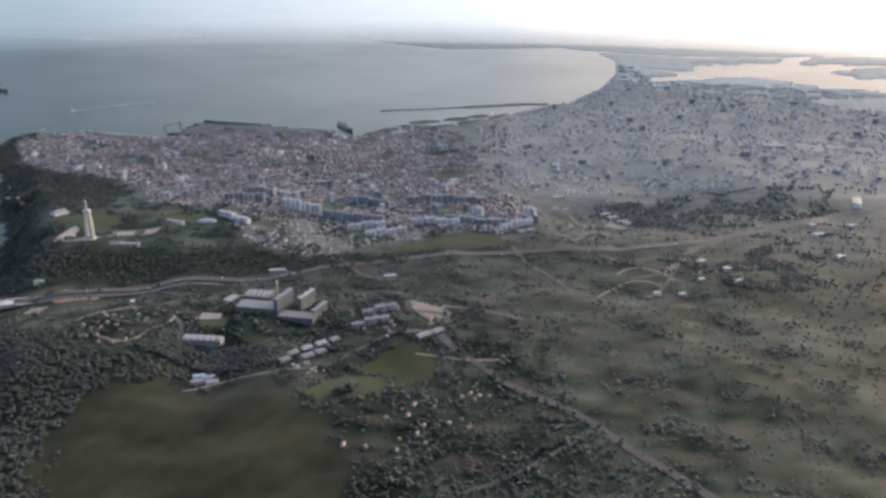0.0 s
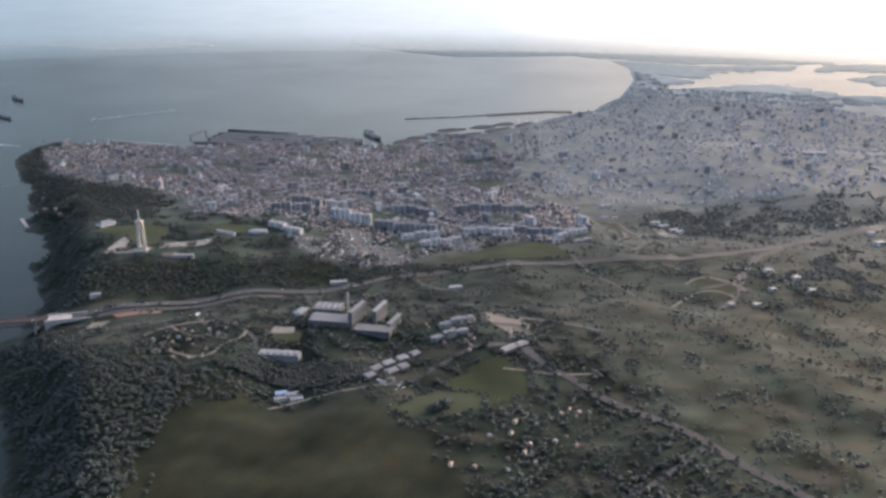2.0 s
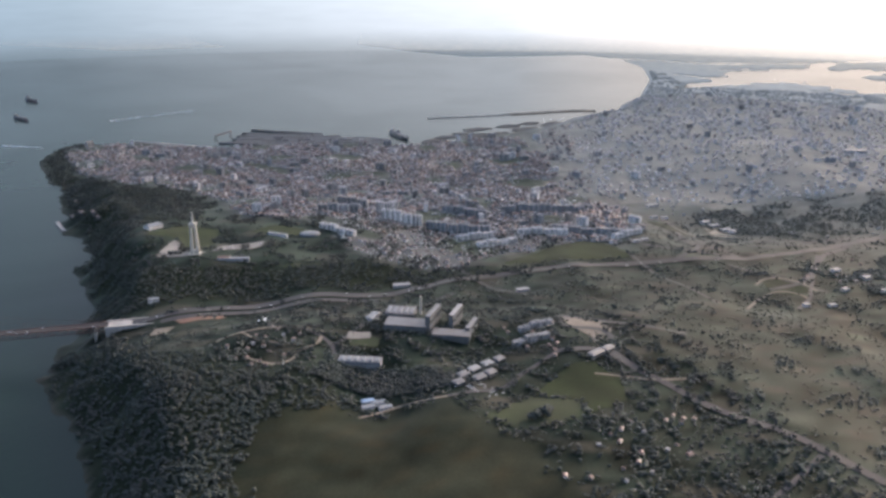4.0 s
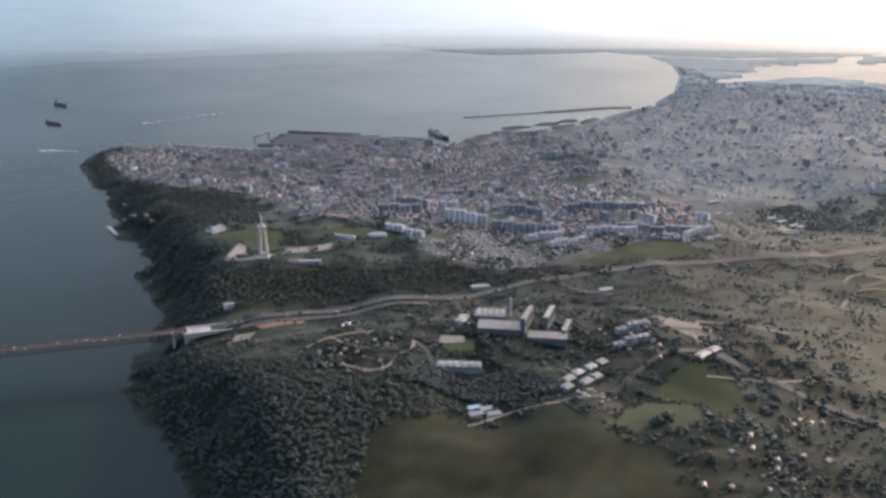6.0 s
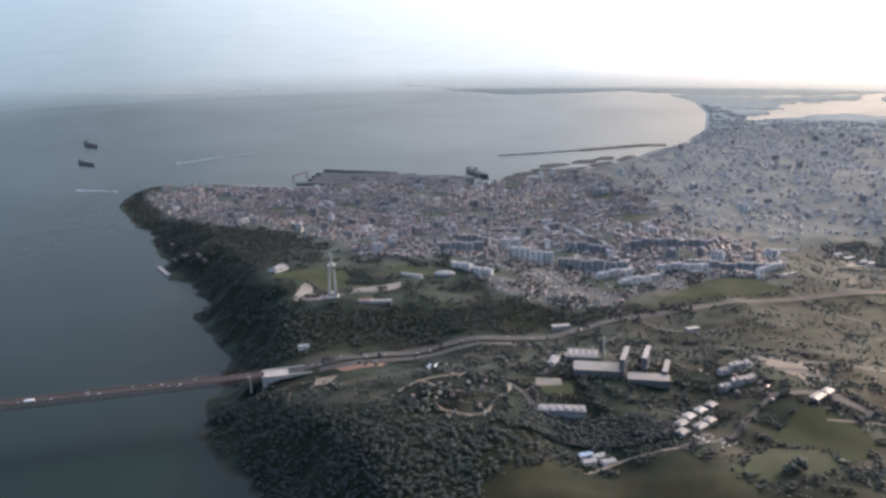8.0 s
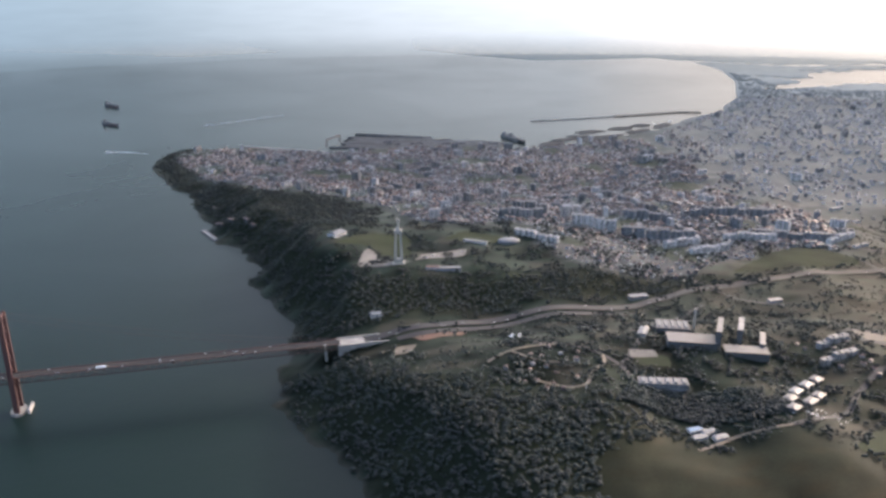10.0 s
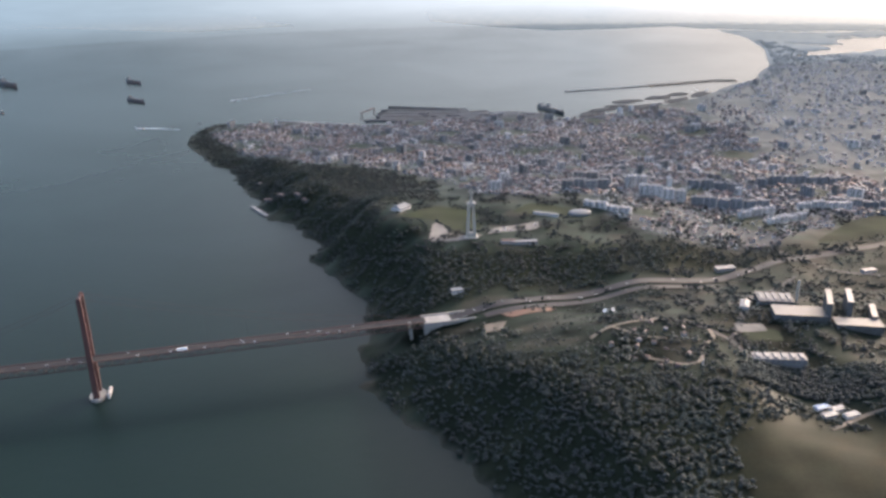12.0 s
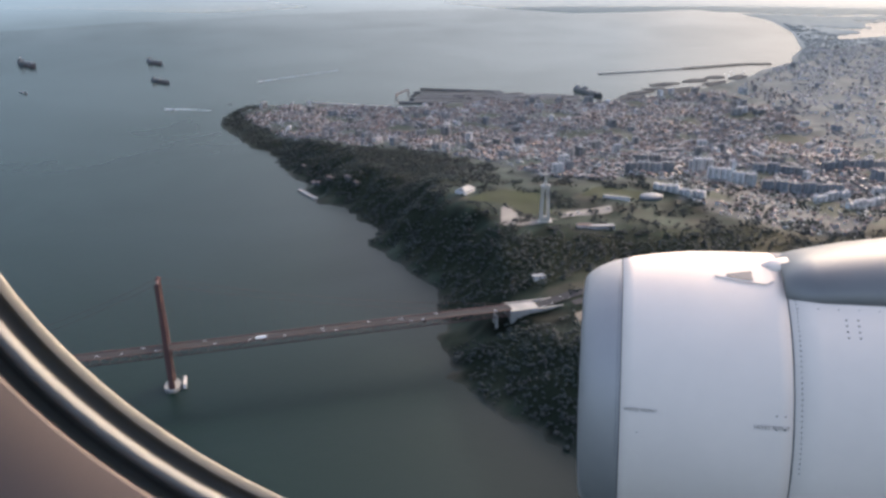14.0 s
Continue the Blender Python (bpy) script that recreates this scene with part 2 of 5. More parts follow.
# ---------------------------------------------------------------- the lie of the land
COAST = [(1500, -4600), (600, -3000), (200, -1200), (0, -500), (-150, -100), (-270, 200), (-325, 340), (-365, 440), (-415, 534), (-449, 568), (-466, 590),
         (-485, 621), (-491, 652), (-492, 695), (-503, 757), (-522, 785), (-546, 823), (-566, 851), (-562, 888), (-592, 929), (-612, 962), (-636, 970),
         (-661, 1013), (-660, 1036), (-682, 1066), (-708, 1114), (-732, 1174), (-763, 1194), (-806, 1263), (-842, 1321), (-853, 1376), (-839, 1428),
         (-807, 1449), (-753, 1457), (-725, 1472), (-590, 1437), (-345, 1492), (-284, 1490), (-255, 1466), (-219, 1481), (-173, 1503), (-119, 1550),
         (-62, 1600), (10, 1653), (80, 1739), (190, 1850), (210, 1928), (277, 2051), (358, 2336), (385, 2560), (381, 2640), (348, 2790), (249, 2900), (42, 2838), (-148, 2812),
         (-360, 2960), (-560, 3148), (-600, 3600), (-200, 4700), (4600, 4600), (4700, -4600)]
FARBANK = [(-4400, 3300), (-1750, 2977), (-1325, 2859), (-1020, 3028), (-1177, 3209), (-1300, 3500), (-1600, 4700), (-4400, 4600)]
CHANNELS = [([(340, 2810), (604, 2700), (969, 2735), (1300, 2843), (1900, 3000)], 26), ([(1000, 2735), (865, 2520), (858, 2380)], 60), ([(740, 2150), (790, 2080)], 14), ([(930, 2010), (860, 2060), (800, 2140)], 18), ([(560, 2330), (500, 2420), (450, 2440)], 20)]
MARSH = [(396, 2208), (464, 2165), (530, 2200), (640, 2265), (767, 2314), (775, 2210), (820, 2140), (930, 2085), (1250, 1900), (1600, 1800), (1600, 2080), (1250, 2250), (1045, 2343), (985, 2400), (1126, 2513), (1400, 2500), (1400, 2560), (1062, 2620), (818, 2599), (660, 2590), (560, 2420), (440, 2290)]
KNOTS = [(-410, 794, 44.5), (-484, 865, 48), (-345, 843, 46), (-308, 860, 43.5), (-264, 880, 43), (-248, 798, 40), (-124, 886, 30), (-140, 969, 27), (34, 926, 27),
         (-118, 743, 33), (64, 835, 30), (189, 781, 28), (249, 793, 28.5), (442, 1275, 43), (465, 1185, 41), (100, 1100, 14), (160, 1022, 8), (-26, 1200, 6),
         (-205, 1199, 9), (-358, 1248, 9), (-540, 1218, 16), (-669, 1121, 22), (-750, 1350, 4), (-700, 1280, 9), (-690, 1420, 2), (-600, 1400, 3), (-300, 1440, 3), (-50, 1530, 4),
         (-449, 660, 25), (-340, 705, 28), (-200, 735, 28), (-288, 595, 48), (-269, 557, 45), (-200, 531, 34), (-132, 572, 40), (-91, 551, 41.5), (-85, 503, 46),
         (-124, 499, 44), (-33, 598, 46), (-190, 640, 46), (-300, 400, 38), (-200, 300, 40), (0, 300, 45), (0, 0, 45), (200, 500, 40), (600, 600, 40),
         (500, 1500, 20), (900, 1000, 45), (300, 1900, 4), (800, 2300, 2), (1500, 2000, 20), (2500, 1000, 45), (800, 3500, 6), (1000, -1500, 45), (-1500, 3000, 2), (-1100, 3000, 1.5), (-2500, 3300, 3), (-400, 3050, 2), (-100, 2900, 2), (100, 2950, 2), (300, 3000, 2), (-500, 3300, 4), (600, 2850, 2), (600, 2200, 4), (300, 2300, 3), (450, 2650, 2), (1100, 2200, 3), (2000, 3000, 6), (100, 4000, 8), (-1500, 4000, 8), (-560, 980, 30), (-600, 1060, 26)]
KN = np.array(KNOTS)


def seg_dist(px, py, a, b):
    vx, vy = b[0] - a[0], b[1] - a[1]
    t = np.clip(((px - a[0]) * vx + (py - a[1]) * vy) / (vx * vx + vy * vy), 0, 1)
    return np.hypot(px - a[0] - t * vx, py - a[1] - t * vy)


def inside(px, py, poly):
    r = np.zeros(np.shape(px), bool)
    for (x0, y0), (x1, y1) in zip(poly, poly[1:] + poly[:1]):
        c = (y0 > py) != (y1 > py)
        r ^= c & (px < (x1 - x0) * (py - y0) / (y1 - y0 + 1e-9) + x0)
    return r


def signed(px, py, poly):
    d = np.full(np.shape(px), 1e9)
    for a, b in zip(poly, poly[1:] + poly[:1]):
        d = np.minimum(d, seg_dist(px, py, a, b))
    return np.where(inside(px, py, poly), d, -d)


def wob(px, py, s, seed):
    """Smooth noise about -1 to 1, with a wavelength of about s."""
    r = np.random.RandomState(seed)
    out = 0.0
    for k in range(7):
        an, ph, fr = r.uniform(0, math.tau), r.uniform(0, math.tau), r.uniform(0.6, 1.7) * math.tau / s
        out = out + np.sin((px * math.cos(an) + py * math.sin(an)) * fr + ph + 1.3 * np.sin((px * math.sin(an) - py * math.cos(an)) * fr * 0.6 + ph))
    return out / 3.6


def land_height(px, py):
    """Metres above the water, below nought in the river."""
    px, py = np.asarray(px, float), np.asarray(py, float)
    rough = wob(px, py, 46, 3) * 4 + wob(px, py, 17, 4) * 2
    d = np.maximum(signed(px, py, COAST), signed(px, py, FARBANK)) + rough * np.clip((1400 - py) / 300, 0.25, 1)
    for line, w in CHANNELS:
        c = np.full(px.shape, 1e9)
        for a, b in zip(line, line[1:]):
            c = np.minimum(c, seg_dist(px, py, a, b))
        d = np.minimum(d, c - w * 0.5 + wob(px, py, 130, 8) * 12 + wob(px, py, 50, 9) * 7)
    d = np.minimum(d, 16 - signed(px, py, MARSH) + wob(px * 0.6, py * 1.5, 120, 8) * 34 + wob(px, py, 48, 9) * 14)
    num, den = 0.0, 0.0
    for x, y, z in KN:
        w = 1.0 / ((px - x) ** 2 + (py - y) ** 2 + 400.0) ** 1.6
        num, den = num + w * z, den + w
    top = num / den * np.clip((3300 - np.hypot(px, py)) / 1200, 0.06, 1) + (wob(px, py, 160, 5) * 2.0 + wob(px, py, 55, 6) * 0.45) * np.clip((2000 - py) / 700, 0.03, 1)
    reach = np.where(py > 1380, 14.0, 62.0)
    k = np.clip(d / reach, 0, 1)
    k = k * k * (3 - 2 * k) * 0.75 + 0.25 * k
    return np.where(d > 0, 0.7 * np.clip(d / 2, 0, 1) + k * np.maximum(top, 1), np.maximum(d * 0.25, -4))


def ground_at(x, y):
    return float(land_height(np.array([x]), np.array([y]))[0])


def scatter(poly, n, seed, gap=0.0):
    """n random places in a polygon."""
    r = np.random.RandomState(seed)
    p = np.array(poly)
    out = np.zeros((0, 2))
    while len(out) < n:
        q = r.uniform(p.min(0), p.max(0), (n * 3, 2))
        out = np.concatenate([out, q[inside(q[:, 0], q[:, 1], poly)]])
    return out[:n]


# regions of the plan
TOWN = [(-812, 1352), (-735, 1235), (-660, 1150), (-600, 1110), (-520, 1085), (-450, 1020), (-400, 925), (-300, 905), (-275, 850), (-235, 800), (-150, 790), (-95, 850), (-20, 862),
        (40, 890), (70, 960), (60, 1050), (20, 1120), (-10, 1200), (0, 1330), (-50, 1530), (-130, 1530), (-230, 1455), (-350, 1472), (-585, 1425), (-700, 1445), (-800, 1425), (-828, 1385)]
SUBURB = [(60, 1110), (180, 1100), (420, 1095), (700, 1000), (1000, 1100), (950, 1500), (700, 1900), (450, 2050), (290, 2040), (215, 1890), (60, 1660), (-20, 1560), (0, 1330), (-10, 1200)]
HILLWOOD = [(-480, 640), (-455, 590), (-415, 545), (-365, 450), (-325, 350), (-230, 250), (-150, 380), (-170, 470), (-215, 512), (-240, 540), (-300, 545), (-335, 580), (-400, 612), (-440, 640)]
CLIFFWOOD = [(-485, 700), (-500, 770), (-560, 860), (-590, 940), (-655, 1030), (-700, 1115), (-760, 1205), (-838, 1322), (-846, 1378), (-836, 1422), (-818, 1426), (-822, 1380), (-800, 1340), (-740, 1225), (-660, 1140), (-600, 1100), (-520, 1075),
             (-460, 1000), (-440, 900), (-495, 890), (-500, 840), (-465, 790), (-440, 765), (-330, 768), (-285, 790), (-235, 796), (-150, 786), (-95, 800), (-60, 812), (-70, 795), (-125, 772), (-200, 750), (-330, 722), (-440, 690)]
FIELD = [(-272, 500), (-240, 514), (-200, 514), (-150, 524), (-124, 497), (-92, 468), (-72, 440), (-66, 400), (-70, 330), (-160, 320), (-262, 400), (-276, 450)]
PASTURE = [(-91, 538), (-57, 527), (-59, 504), (-29, 524), (-27, 559), (-46, 584), (-66, 574)]
GREENS = [[(-125, 504), (-99, 485), (-60, 503), (-57, 526), (-92, 537)], [(-104, 808), (-88, 828), (-51, 871), (-10, 903), (17, 892), (36, 846), (-22, 830)],
          [(-372, 860), (-352, 888), (-302, 870), (-330, 848)], [(-317, 772), (-315, 782), (-280, 785), (-280, 776)], [(-478, 838), (-446, 876), (-405, 868), (-400, 810), (-430, 815), (-445, 838)],
          [(148, 760), (150, 785), (167, 794), (188, 785), (194, 766), (170, 755)], [(60, 1040), (70, 1010), (125, 1015), (130, 950), (115, 945), (100, 990), (45, 1010)],
          [(-55, 640), (-22, 625), (-28, 655), (-58, 668)], [(-232, 622), (-206, 612), (-206, 600), (-228, 602)]]


def axis(stops):
    out = []
    for (a, b, n) in stops:
        out += list(np.linspace(a, b, n, endpoint=False))
    return np.array(out + [stops[-1][1]])


def make_ground():
    xs = axis([(-4300, -1100, 90), (-1100, -880, 16), (-880, 260, 228), (260, 1300, 104), (1300, 4300, 50)])
    ys = axis([(-4300, -300, 40), (-300, 280, 40), (280, 1560, 256), (1560, 3100, 140), (3100, 4500, 60)])
    gx, gy = np.meshgrid(xs, ys)
    h = land_height(gx, gy)
    nx, ny = len(xs), len(ys)
    verts = np.stack([gx.ravel(), gy.ravel(), h.ravel()], 1)
    i = (np.arange(ny - 1)[:, None] * nx + np.arange(nx - 1)[None]).ravel()
    faces = np.stack([i, i + 1, i + nx + 1, i + nx], 1)
    me = bpy.data.meshes.new("ground")
    me.from_pydata(verts.tolist(), [], faces.tolist())
    me.polygons.foreach_set("use_smooth", [True] * len(faces))
    px, py = gx.ravel(), gy.ravel()
    n1, n2 = wob(px * 0.6 - py * 0.25, py * 1.35 + px * 0.3, 95, 21), wob(px, py, 28, 22)
    col = np.zeros((len(px), 4))
    col[:, 3] = 1
    scrub, dry, wood = np.array([0.0165, 0.0245, 0.019]), np.array([0.0235, 0.029, 0.0235]), np.array([0.014, 0.017, 0.012])
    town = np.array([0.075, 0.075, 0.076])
    k = np.clip(0.45 + 0.5 * n1 + 0.3 * n2, 0, 1)[:, None]
    n3 = wob(px * 0.8 + py * 0.5, py * 1.5 - px * 0.5, 42, 23)
    c = (scrub * (1 - k) + dry * k) * np.clip(1 + 0.5 * n1 + 0.45 * n3, 0.35, 2.0)[:, None]
    # near side made darker than the far ground
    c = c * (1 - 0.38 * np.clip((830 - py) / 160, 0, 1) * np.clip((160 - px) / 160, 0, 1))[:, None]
    earth = np.clip(wob(px * 0.7, py * 1.4, 70, 24) * 2.0 - 1.0, 0, 0.6)[:, None]
    c = c * (1 - earth) + np.array([0.046, 0.041, 0.034]) * earth

    def blend(poly, colour, soft=14):
        nonlocal c
        q = np.clip(signed(px, py, poly) / soft + 0.5 + 0.4 * n2, 0, 1)[:, None]
        c = c * (1 - q) + colour * q
    blend(HILLWOOD, wood)
    blend(CLIFFWOOD, wood)
    rough_grass = np.array([0.0155, 0.0172, 0.0125]) * (1 + 0.22 * n1 + 0.2 * n2)[:, None] + np.array([0.004, 0.001, -0.0005]) * np.clip(n3, 0, 1)[:, None]
    blend(FIELD, rough_grass, 26)
    # haze painted into the ground colour, paler with distance
    haze_tone = np.array([0.105, 0.113, 0.112]) + np.array([0.15, 0.153, 0.152]) * np.clip((py[:, None] - 1500) / 700, 0, 1)
    haze_tone = haze_tone * (0.85 + 0.15 * np.clip((px[:, None] + 300) / 900, 0, 1))
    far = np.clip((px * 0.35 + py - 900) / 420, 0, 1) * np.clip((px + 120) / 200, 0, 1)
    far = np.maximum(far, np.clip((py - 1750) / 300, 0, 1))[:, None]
    c = c * (1 - far) + (haze_tone * (1 + (0.22 * n1[:, None] + 0.08 * n2[:, None]) * np.clip((2500 - py[:, None]) / 700, 0, 1))) * far
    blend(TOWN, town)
    parks = np.clip(wob(px, py, 120, 77) * 4 - 1.6, 0, 1)[:, None] * np.clip(signed(px, py, TOWN) / 10, 0, 1)[:, None]
    c = c * (1 - parks) + np.array([0.032, 0.04, 0.03]) * parks
    # suburb ground lifted paler to stand for haze
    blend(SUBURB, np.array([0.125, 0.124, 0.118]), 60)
    low = np.clip((1.4 - h.ravel()) / 1.2, 0, 1)[:, None]
    c = c * (1 - low) + (np.array([0.034, 0.034, 0.03]) * (1 - far) + c * far) * low
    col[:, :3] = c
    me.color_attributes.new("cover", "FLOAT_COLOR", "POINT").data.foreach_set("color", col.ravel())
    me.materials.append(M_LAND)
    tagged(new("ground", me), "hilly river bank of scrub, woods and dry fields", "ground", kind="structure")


make_ground()
wb = Build(M_WATER)
wb.add([(-4400, -4400, 0), (4400, -4400, 0), (4400, 4600, 0), (-4400, 4600, 0)], [(0, 1, 2, 3)])
tagged(new("water", wb.mesh("water")), "wide calm blue-green river estuary", "water", kind="structure")


def make_backdrop(rad, foot, dense):
    """A glowing ring painted as far haze that closes the view all round; it thickens from the height foot to the height
    dense.
    """
    m = bpy.data.materials.new("far_haze")
    m.use_nodes = True
    nt = m.node_tree
    nt.nodes.remove(nt.nodes["Principled BSDF"])
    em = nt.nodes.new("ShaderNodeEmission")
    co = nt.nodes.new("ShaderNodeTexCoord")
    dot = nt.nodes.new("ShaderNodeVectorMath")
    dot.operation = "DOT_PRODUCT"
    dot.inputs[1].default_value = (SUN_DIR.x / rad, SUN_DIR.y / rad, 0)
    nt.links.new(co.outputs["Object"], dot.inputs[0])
    # glow painted brighter and warmer towards the sun
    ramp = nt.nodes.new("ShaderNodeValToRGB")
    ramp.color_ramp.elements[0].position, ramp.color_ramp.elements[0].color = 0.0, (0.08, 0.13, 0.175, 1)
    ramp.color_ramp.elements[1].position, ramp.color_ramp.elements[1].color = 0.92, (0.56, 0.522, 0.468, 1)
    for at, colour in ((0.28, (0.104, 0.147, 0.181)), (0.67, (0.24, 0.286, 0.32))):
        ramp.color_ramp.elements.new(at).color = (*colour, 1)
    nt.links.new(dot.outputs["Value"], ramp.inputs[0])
    nz = nt.nodes.new("ShaderNodeTexNoise")
    mp = nt.nodes.new("ShaderNodeMapping")
    mp.inputs["Scale"].default_value = (0.0016, 0.0016, 0.012)
    nt.links.new(co.outputs["Object"], mp.inputs[0])
    nt.links.new(mp.outputs[0], nz.inputs["Vector"])
    mr = nt.nodes.new("ShaderNodeMapRange")
    mr.inputs[3].default_value, mr.inputs[4].default_value = 0.93, 1.06
    nt.links.new(nz.outputs[0], mr.inputs[0])
    sep = nt.nodes.new("ShaderNodeSeparateXYZ")
    nt.links.new(co.outputs["Object"], sep.inputs[0])
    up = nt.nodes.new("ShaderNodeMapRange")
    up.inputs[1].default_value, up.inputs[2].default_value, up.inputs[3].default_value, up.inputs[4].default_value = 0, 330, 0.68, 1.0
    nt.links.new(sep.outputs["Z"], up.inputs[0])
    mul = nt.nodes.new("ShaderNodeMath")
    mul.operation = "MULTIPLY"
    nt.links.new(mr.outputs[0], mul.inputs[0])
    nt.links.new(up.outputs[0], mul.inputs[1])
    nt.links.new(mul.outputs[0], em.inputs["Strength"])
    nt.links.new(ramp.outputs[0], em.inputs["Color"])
    clear = nt.nodes.new("ShaderNodeBsdfTransparent")
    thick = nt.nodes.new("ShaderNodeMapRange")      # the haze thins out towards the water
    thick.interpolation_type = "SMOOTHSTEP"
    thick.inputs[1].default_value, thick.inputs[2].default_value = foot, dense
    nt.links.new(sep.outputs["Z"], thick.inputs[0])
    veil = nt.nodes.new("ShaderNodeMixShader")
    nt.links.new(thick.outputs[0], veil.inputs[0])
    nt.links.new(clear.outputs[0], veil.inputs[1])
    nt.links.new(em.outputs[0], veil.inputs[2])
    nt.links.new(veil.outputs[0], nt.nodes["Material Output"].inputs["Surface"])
    b = Build(m)
    n = 96
    # the upper rows rise above the view, their glow brightens the water
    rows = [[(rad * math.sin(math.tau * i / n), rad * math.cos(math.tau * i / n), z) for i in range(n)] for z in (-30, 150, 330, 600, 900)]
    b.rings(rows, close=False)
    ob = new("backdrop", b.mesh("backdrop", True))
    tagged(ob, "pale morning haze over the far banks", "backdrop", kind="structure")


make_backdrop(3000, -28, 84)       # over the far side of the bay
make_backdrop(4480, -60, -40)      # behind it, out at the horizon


# ---------------------------------------------------------------- roads, fields and open ground
def ribbon(name, line, width, material, label, lift=0.35, step=6.0, kind="structure", category="road", wobble=0.0):
    pts = []
    for (x0, y0), (x1, y1) in zip(line, line[1:]):
        n = max(1, int(math.hypot(x1 - x0, y1 - y0) / step))
        pts += [(x0 + (x1 - x0) * i / n, y0 + (y1 - y0) * i / n) for i in range(n)]
    pts.append(line[-1])
    for _ in range(3):
        pts = [pts[0]] + [tuple((a[k] + 2 * b[k] + c[k]) / 4 for k in (0, 1)) for a, b, c in zip(pts, pts[1:], pts[2:])] + [pts[-1]]
    b = Build(material)
    vs = []
    for i, (x, y) in enumerate(pts):
        xa, ya = pts[max(0, i - 1)]
        xb, yb = pts[min(len(pts) - 1, i + 1)]
        L = math.hypot(xb - xa, yb - ya) or 1
        nx, ny = -(yb - ya) / L, (xb - xa) / L
        w = width / 2 * (1 + wobble * math.sin(i * 1.7 + x))
        for s in (-1, -0.33, 0.33, 1):
            vs.append((x + nx * w * s, y + ny * w * s))
    g = land_height([v[0] for v in vs], [v[1] for v in vs])
    vs = [(x, y, float(z) + lift) for (x, y), z in zip(vs, g)]
    fs = [(4 * i + j, 4 * i + j + 1, 4 * i + j + 5, 4 * i + j + 4) for i in range(len(pts) - 1) for j in range(3)]
    b.add(vs, fs)
    return tagged(new(name, b.mesh(name, True)), label, category, kind=kind)


def patch(name, poly, material, label, lift=0.3, category="field"):
    """A piece of open ground, draped on the land."""
    p = np.array(poly, float)
    c = p.mean(0)
    n, m = 40, 7
    ring = []
    per = np.concatenate([p, p[:1]])
    seg = np.hypot(*(per[1:] - per[:-1]).T)
    cum = np.concatenate([[0], np.cumsum(seg)])
    for i in range(n):
        s = cum[-1] * i / n
        k = min(len(seg) - 1, int(np.searchsorted(cum, s, "right") - 1))
        ring.append(per[k] + (per[k + 1] - per[k]) * (s - cum[k]) / seg[k])
    ring = np.array(ring)
    ring = (np.roll(ring, 1, 0) + 2 * ring + np.roll(ring, -1, 0)) / 4
    pts = [c]
    for j in range(1, m + 1):
        for i in range(n):
            pts.append(c + (ring[i] - c) * j / m * (1 + (0.03 * math.sin(i * 2.3) if j == m else 0)))
    pts = np.array(pts)
    z = land_height(pts[:, 0], pts[:, 1]) + lift
    b = Build(material)
    fs = [(0, 1 + i, 1 + (i + 1) % n) for i in range(n)]
    for j in range(m - 1):
        for i in range(n):
            a, q = 1 + j * n + i, 1 + j * n + (i + 1) % n
            fs.append((a, a + n, q + n, q))
    b.add([(float(x), float(y), float(h)) for (x, y), h in zip(pts, z)], fs)
    return tagged(new(name, b.mesh(name, True)), label, category, kind="structure")


for poly in GREENS:
    patch("meadow", poly, M_GRASS, "open green meadow among scrub and houses")
patch("pasture", PASTURE, M_PASTURE, "dark rough pasture above the meadow")
patch("forecourt", [(-447, 783), (-445, 830), (-437, 832), (-430, 800), (-396, 798), (-420, 785)], M_PAVE, "pale paved forecourt on the cliff top", 0.4, category="pavement")
patch("car_park", [(-396, 799), (-349, 815), (-348, 832), (-390, 815)], M_PAVE, "pale open car park beside the monument", 0.4, category="pavement")
patch("building_site", [(-391, 668), (-373, 674), (-346, 680), (-350, 672), (-380, 660)], M_REDSOIL, "red earth building site beside the motorway", 0.4, category="bare ground")
patch("bare_ground", [(-400, 652), (-384, 655), (-388, 640), (-402, 638)], M_SOIL, "bare pale earth above the bridge head", 0.4, category="bare ground")
patch("sports_court", [(-232, 624), (-214, 622), (-213, 612), (-232, 612)], M_PAVE, "pale sandy sports court", 0.6, category="sports court")
patch("bare_ground", [(-62, 671), (-28, 661), (-20, 634), (-40, 612), (-35, 622), (-53, 643)], M_SOIL, "pale earth beside a curving estate road", 0.4, category="bare ground")
patch("pond", [(154, 1012), (158, 987), (176, 964), (188, 978), (172, 1012)], M_WATER, "small pale pond beside the motorway", 0.7, category="pond")
patch("yard", [(-226, 660), (-205, 678), (-180, 690), (-188, 668), (-206, 660)], M_SOIL, "bare earth yard behind the works", 0.4, category="bare ground")

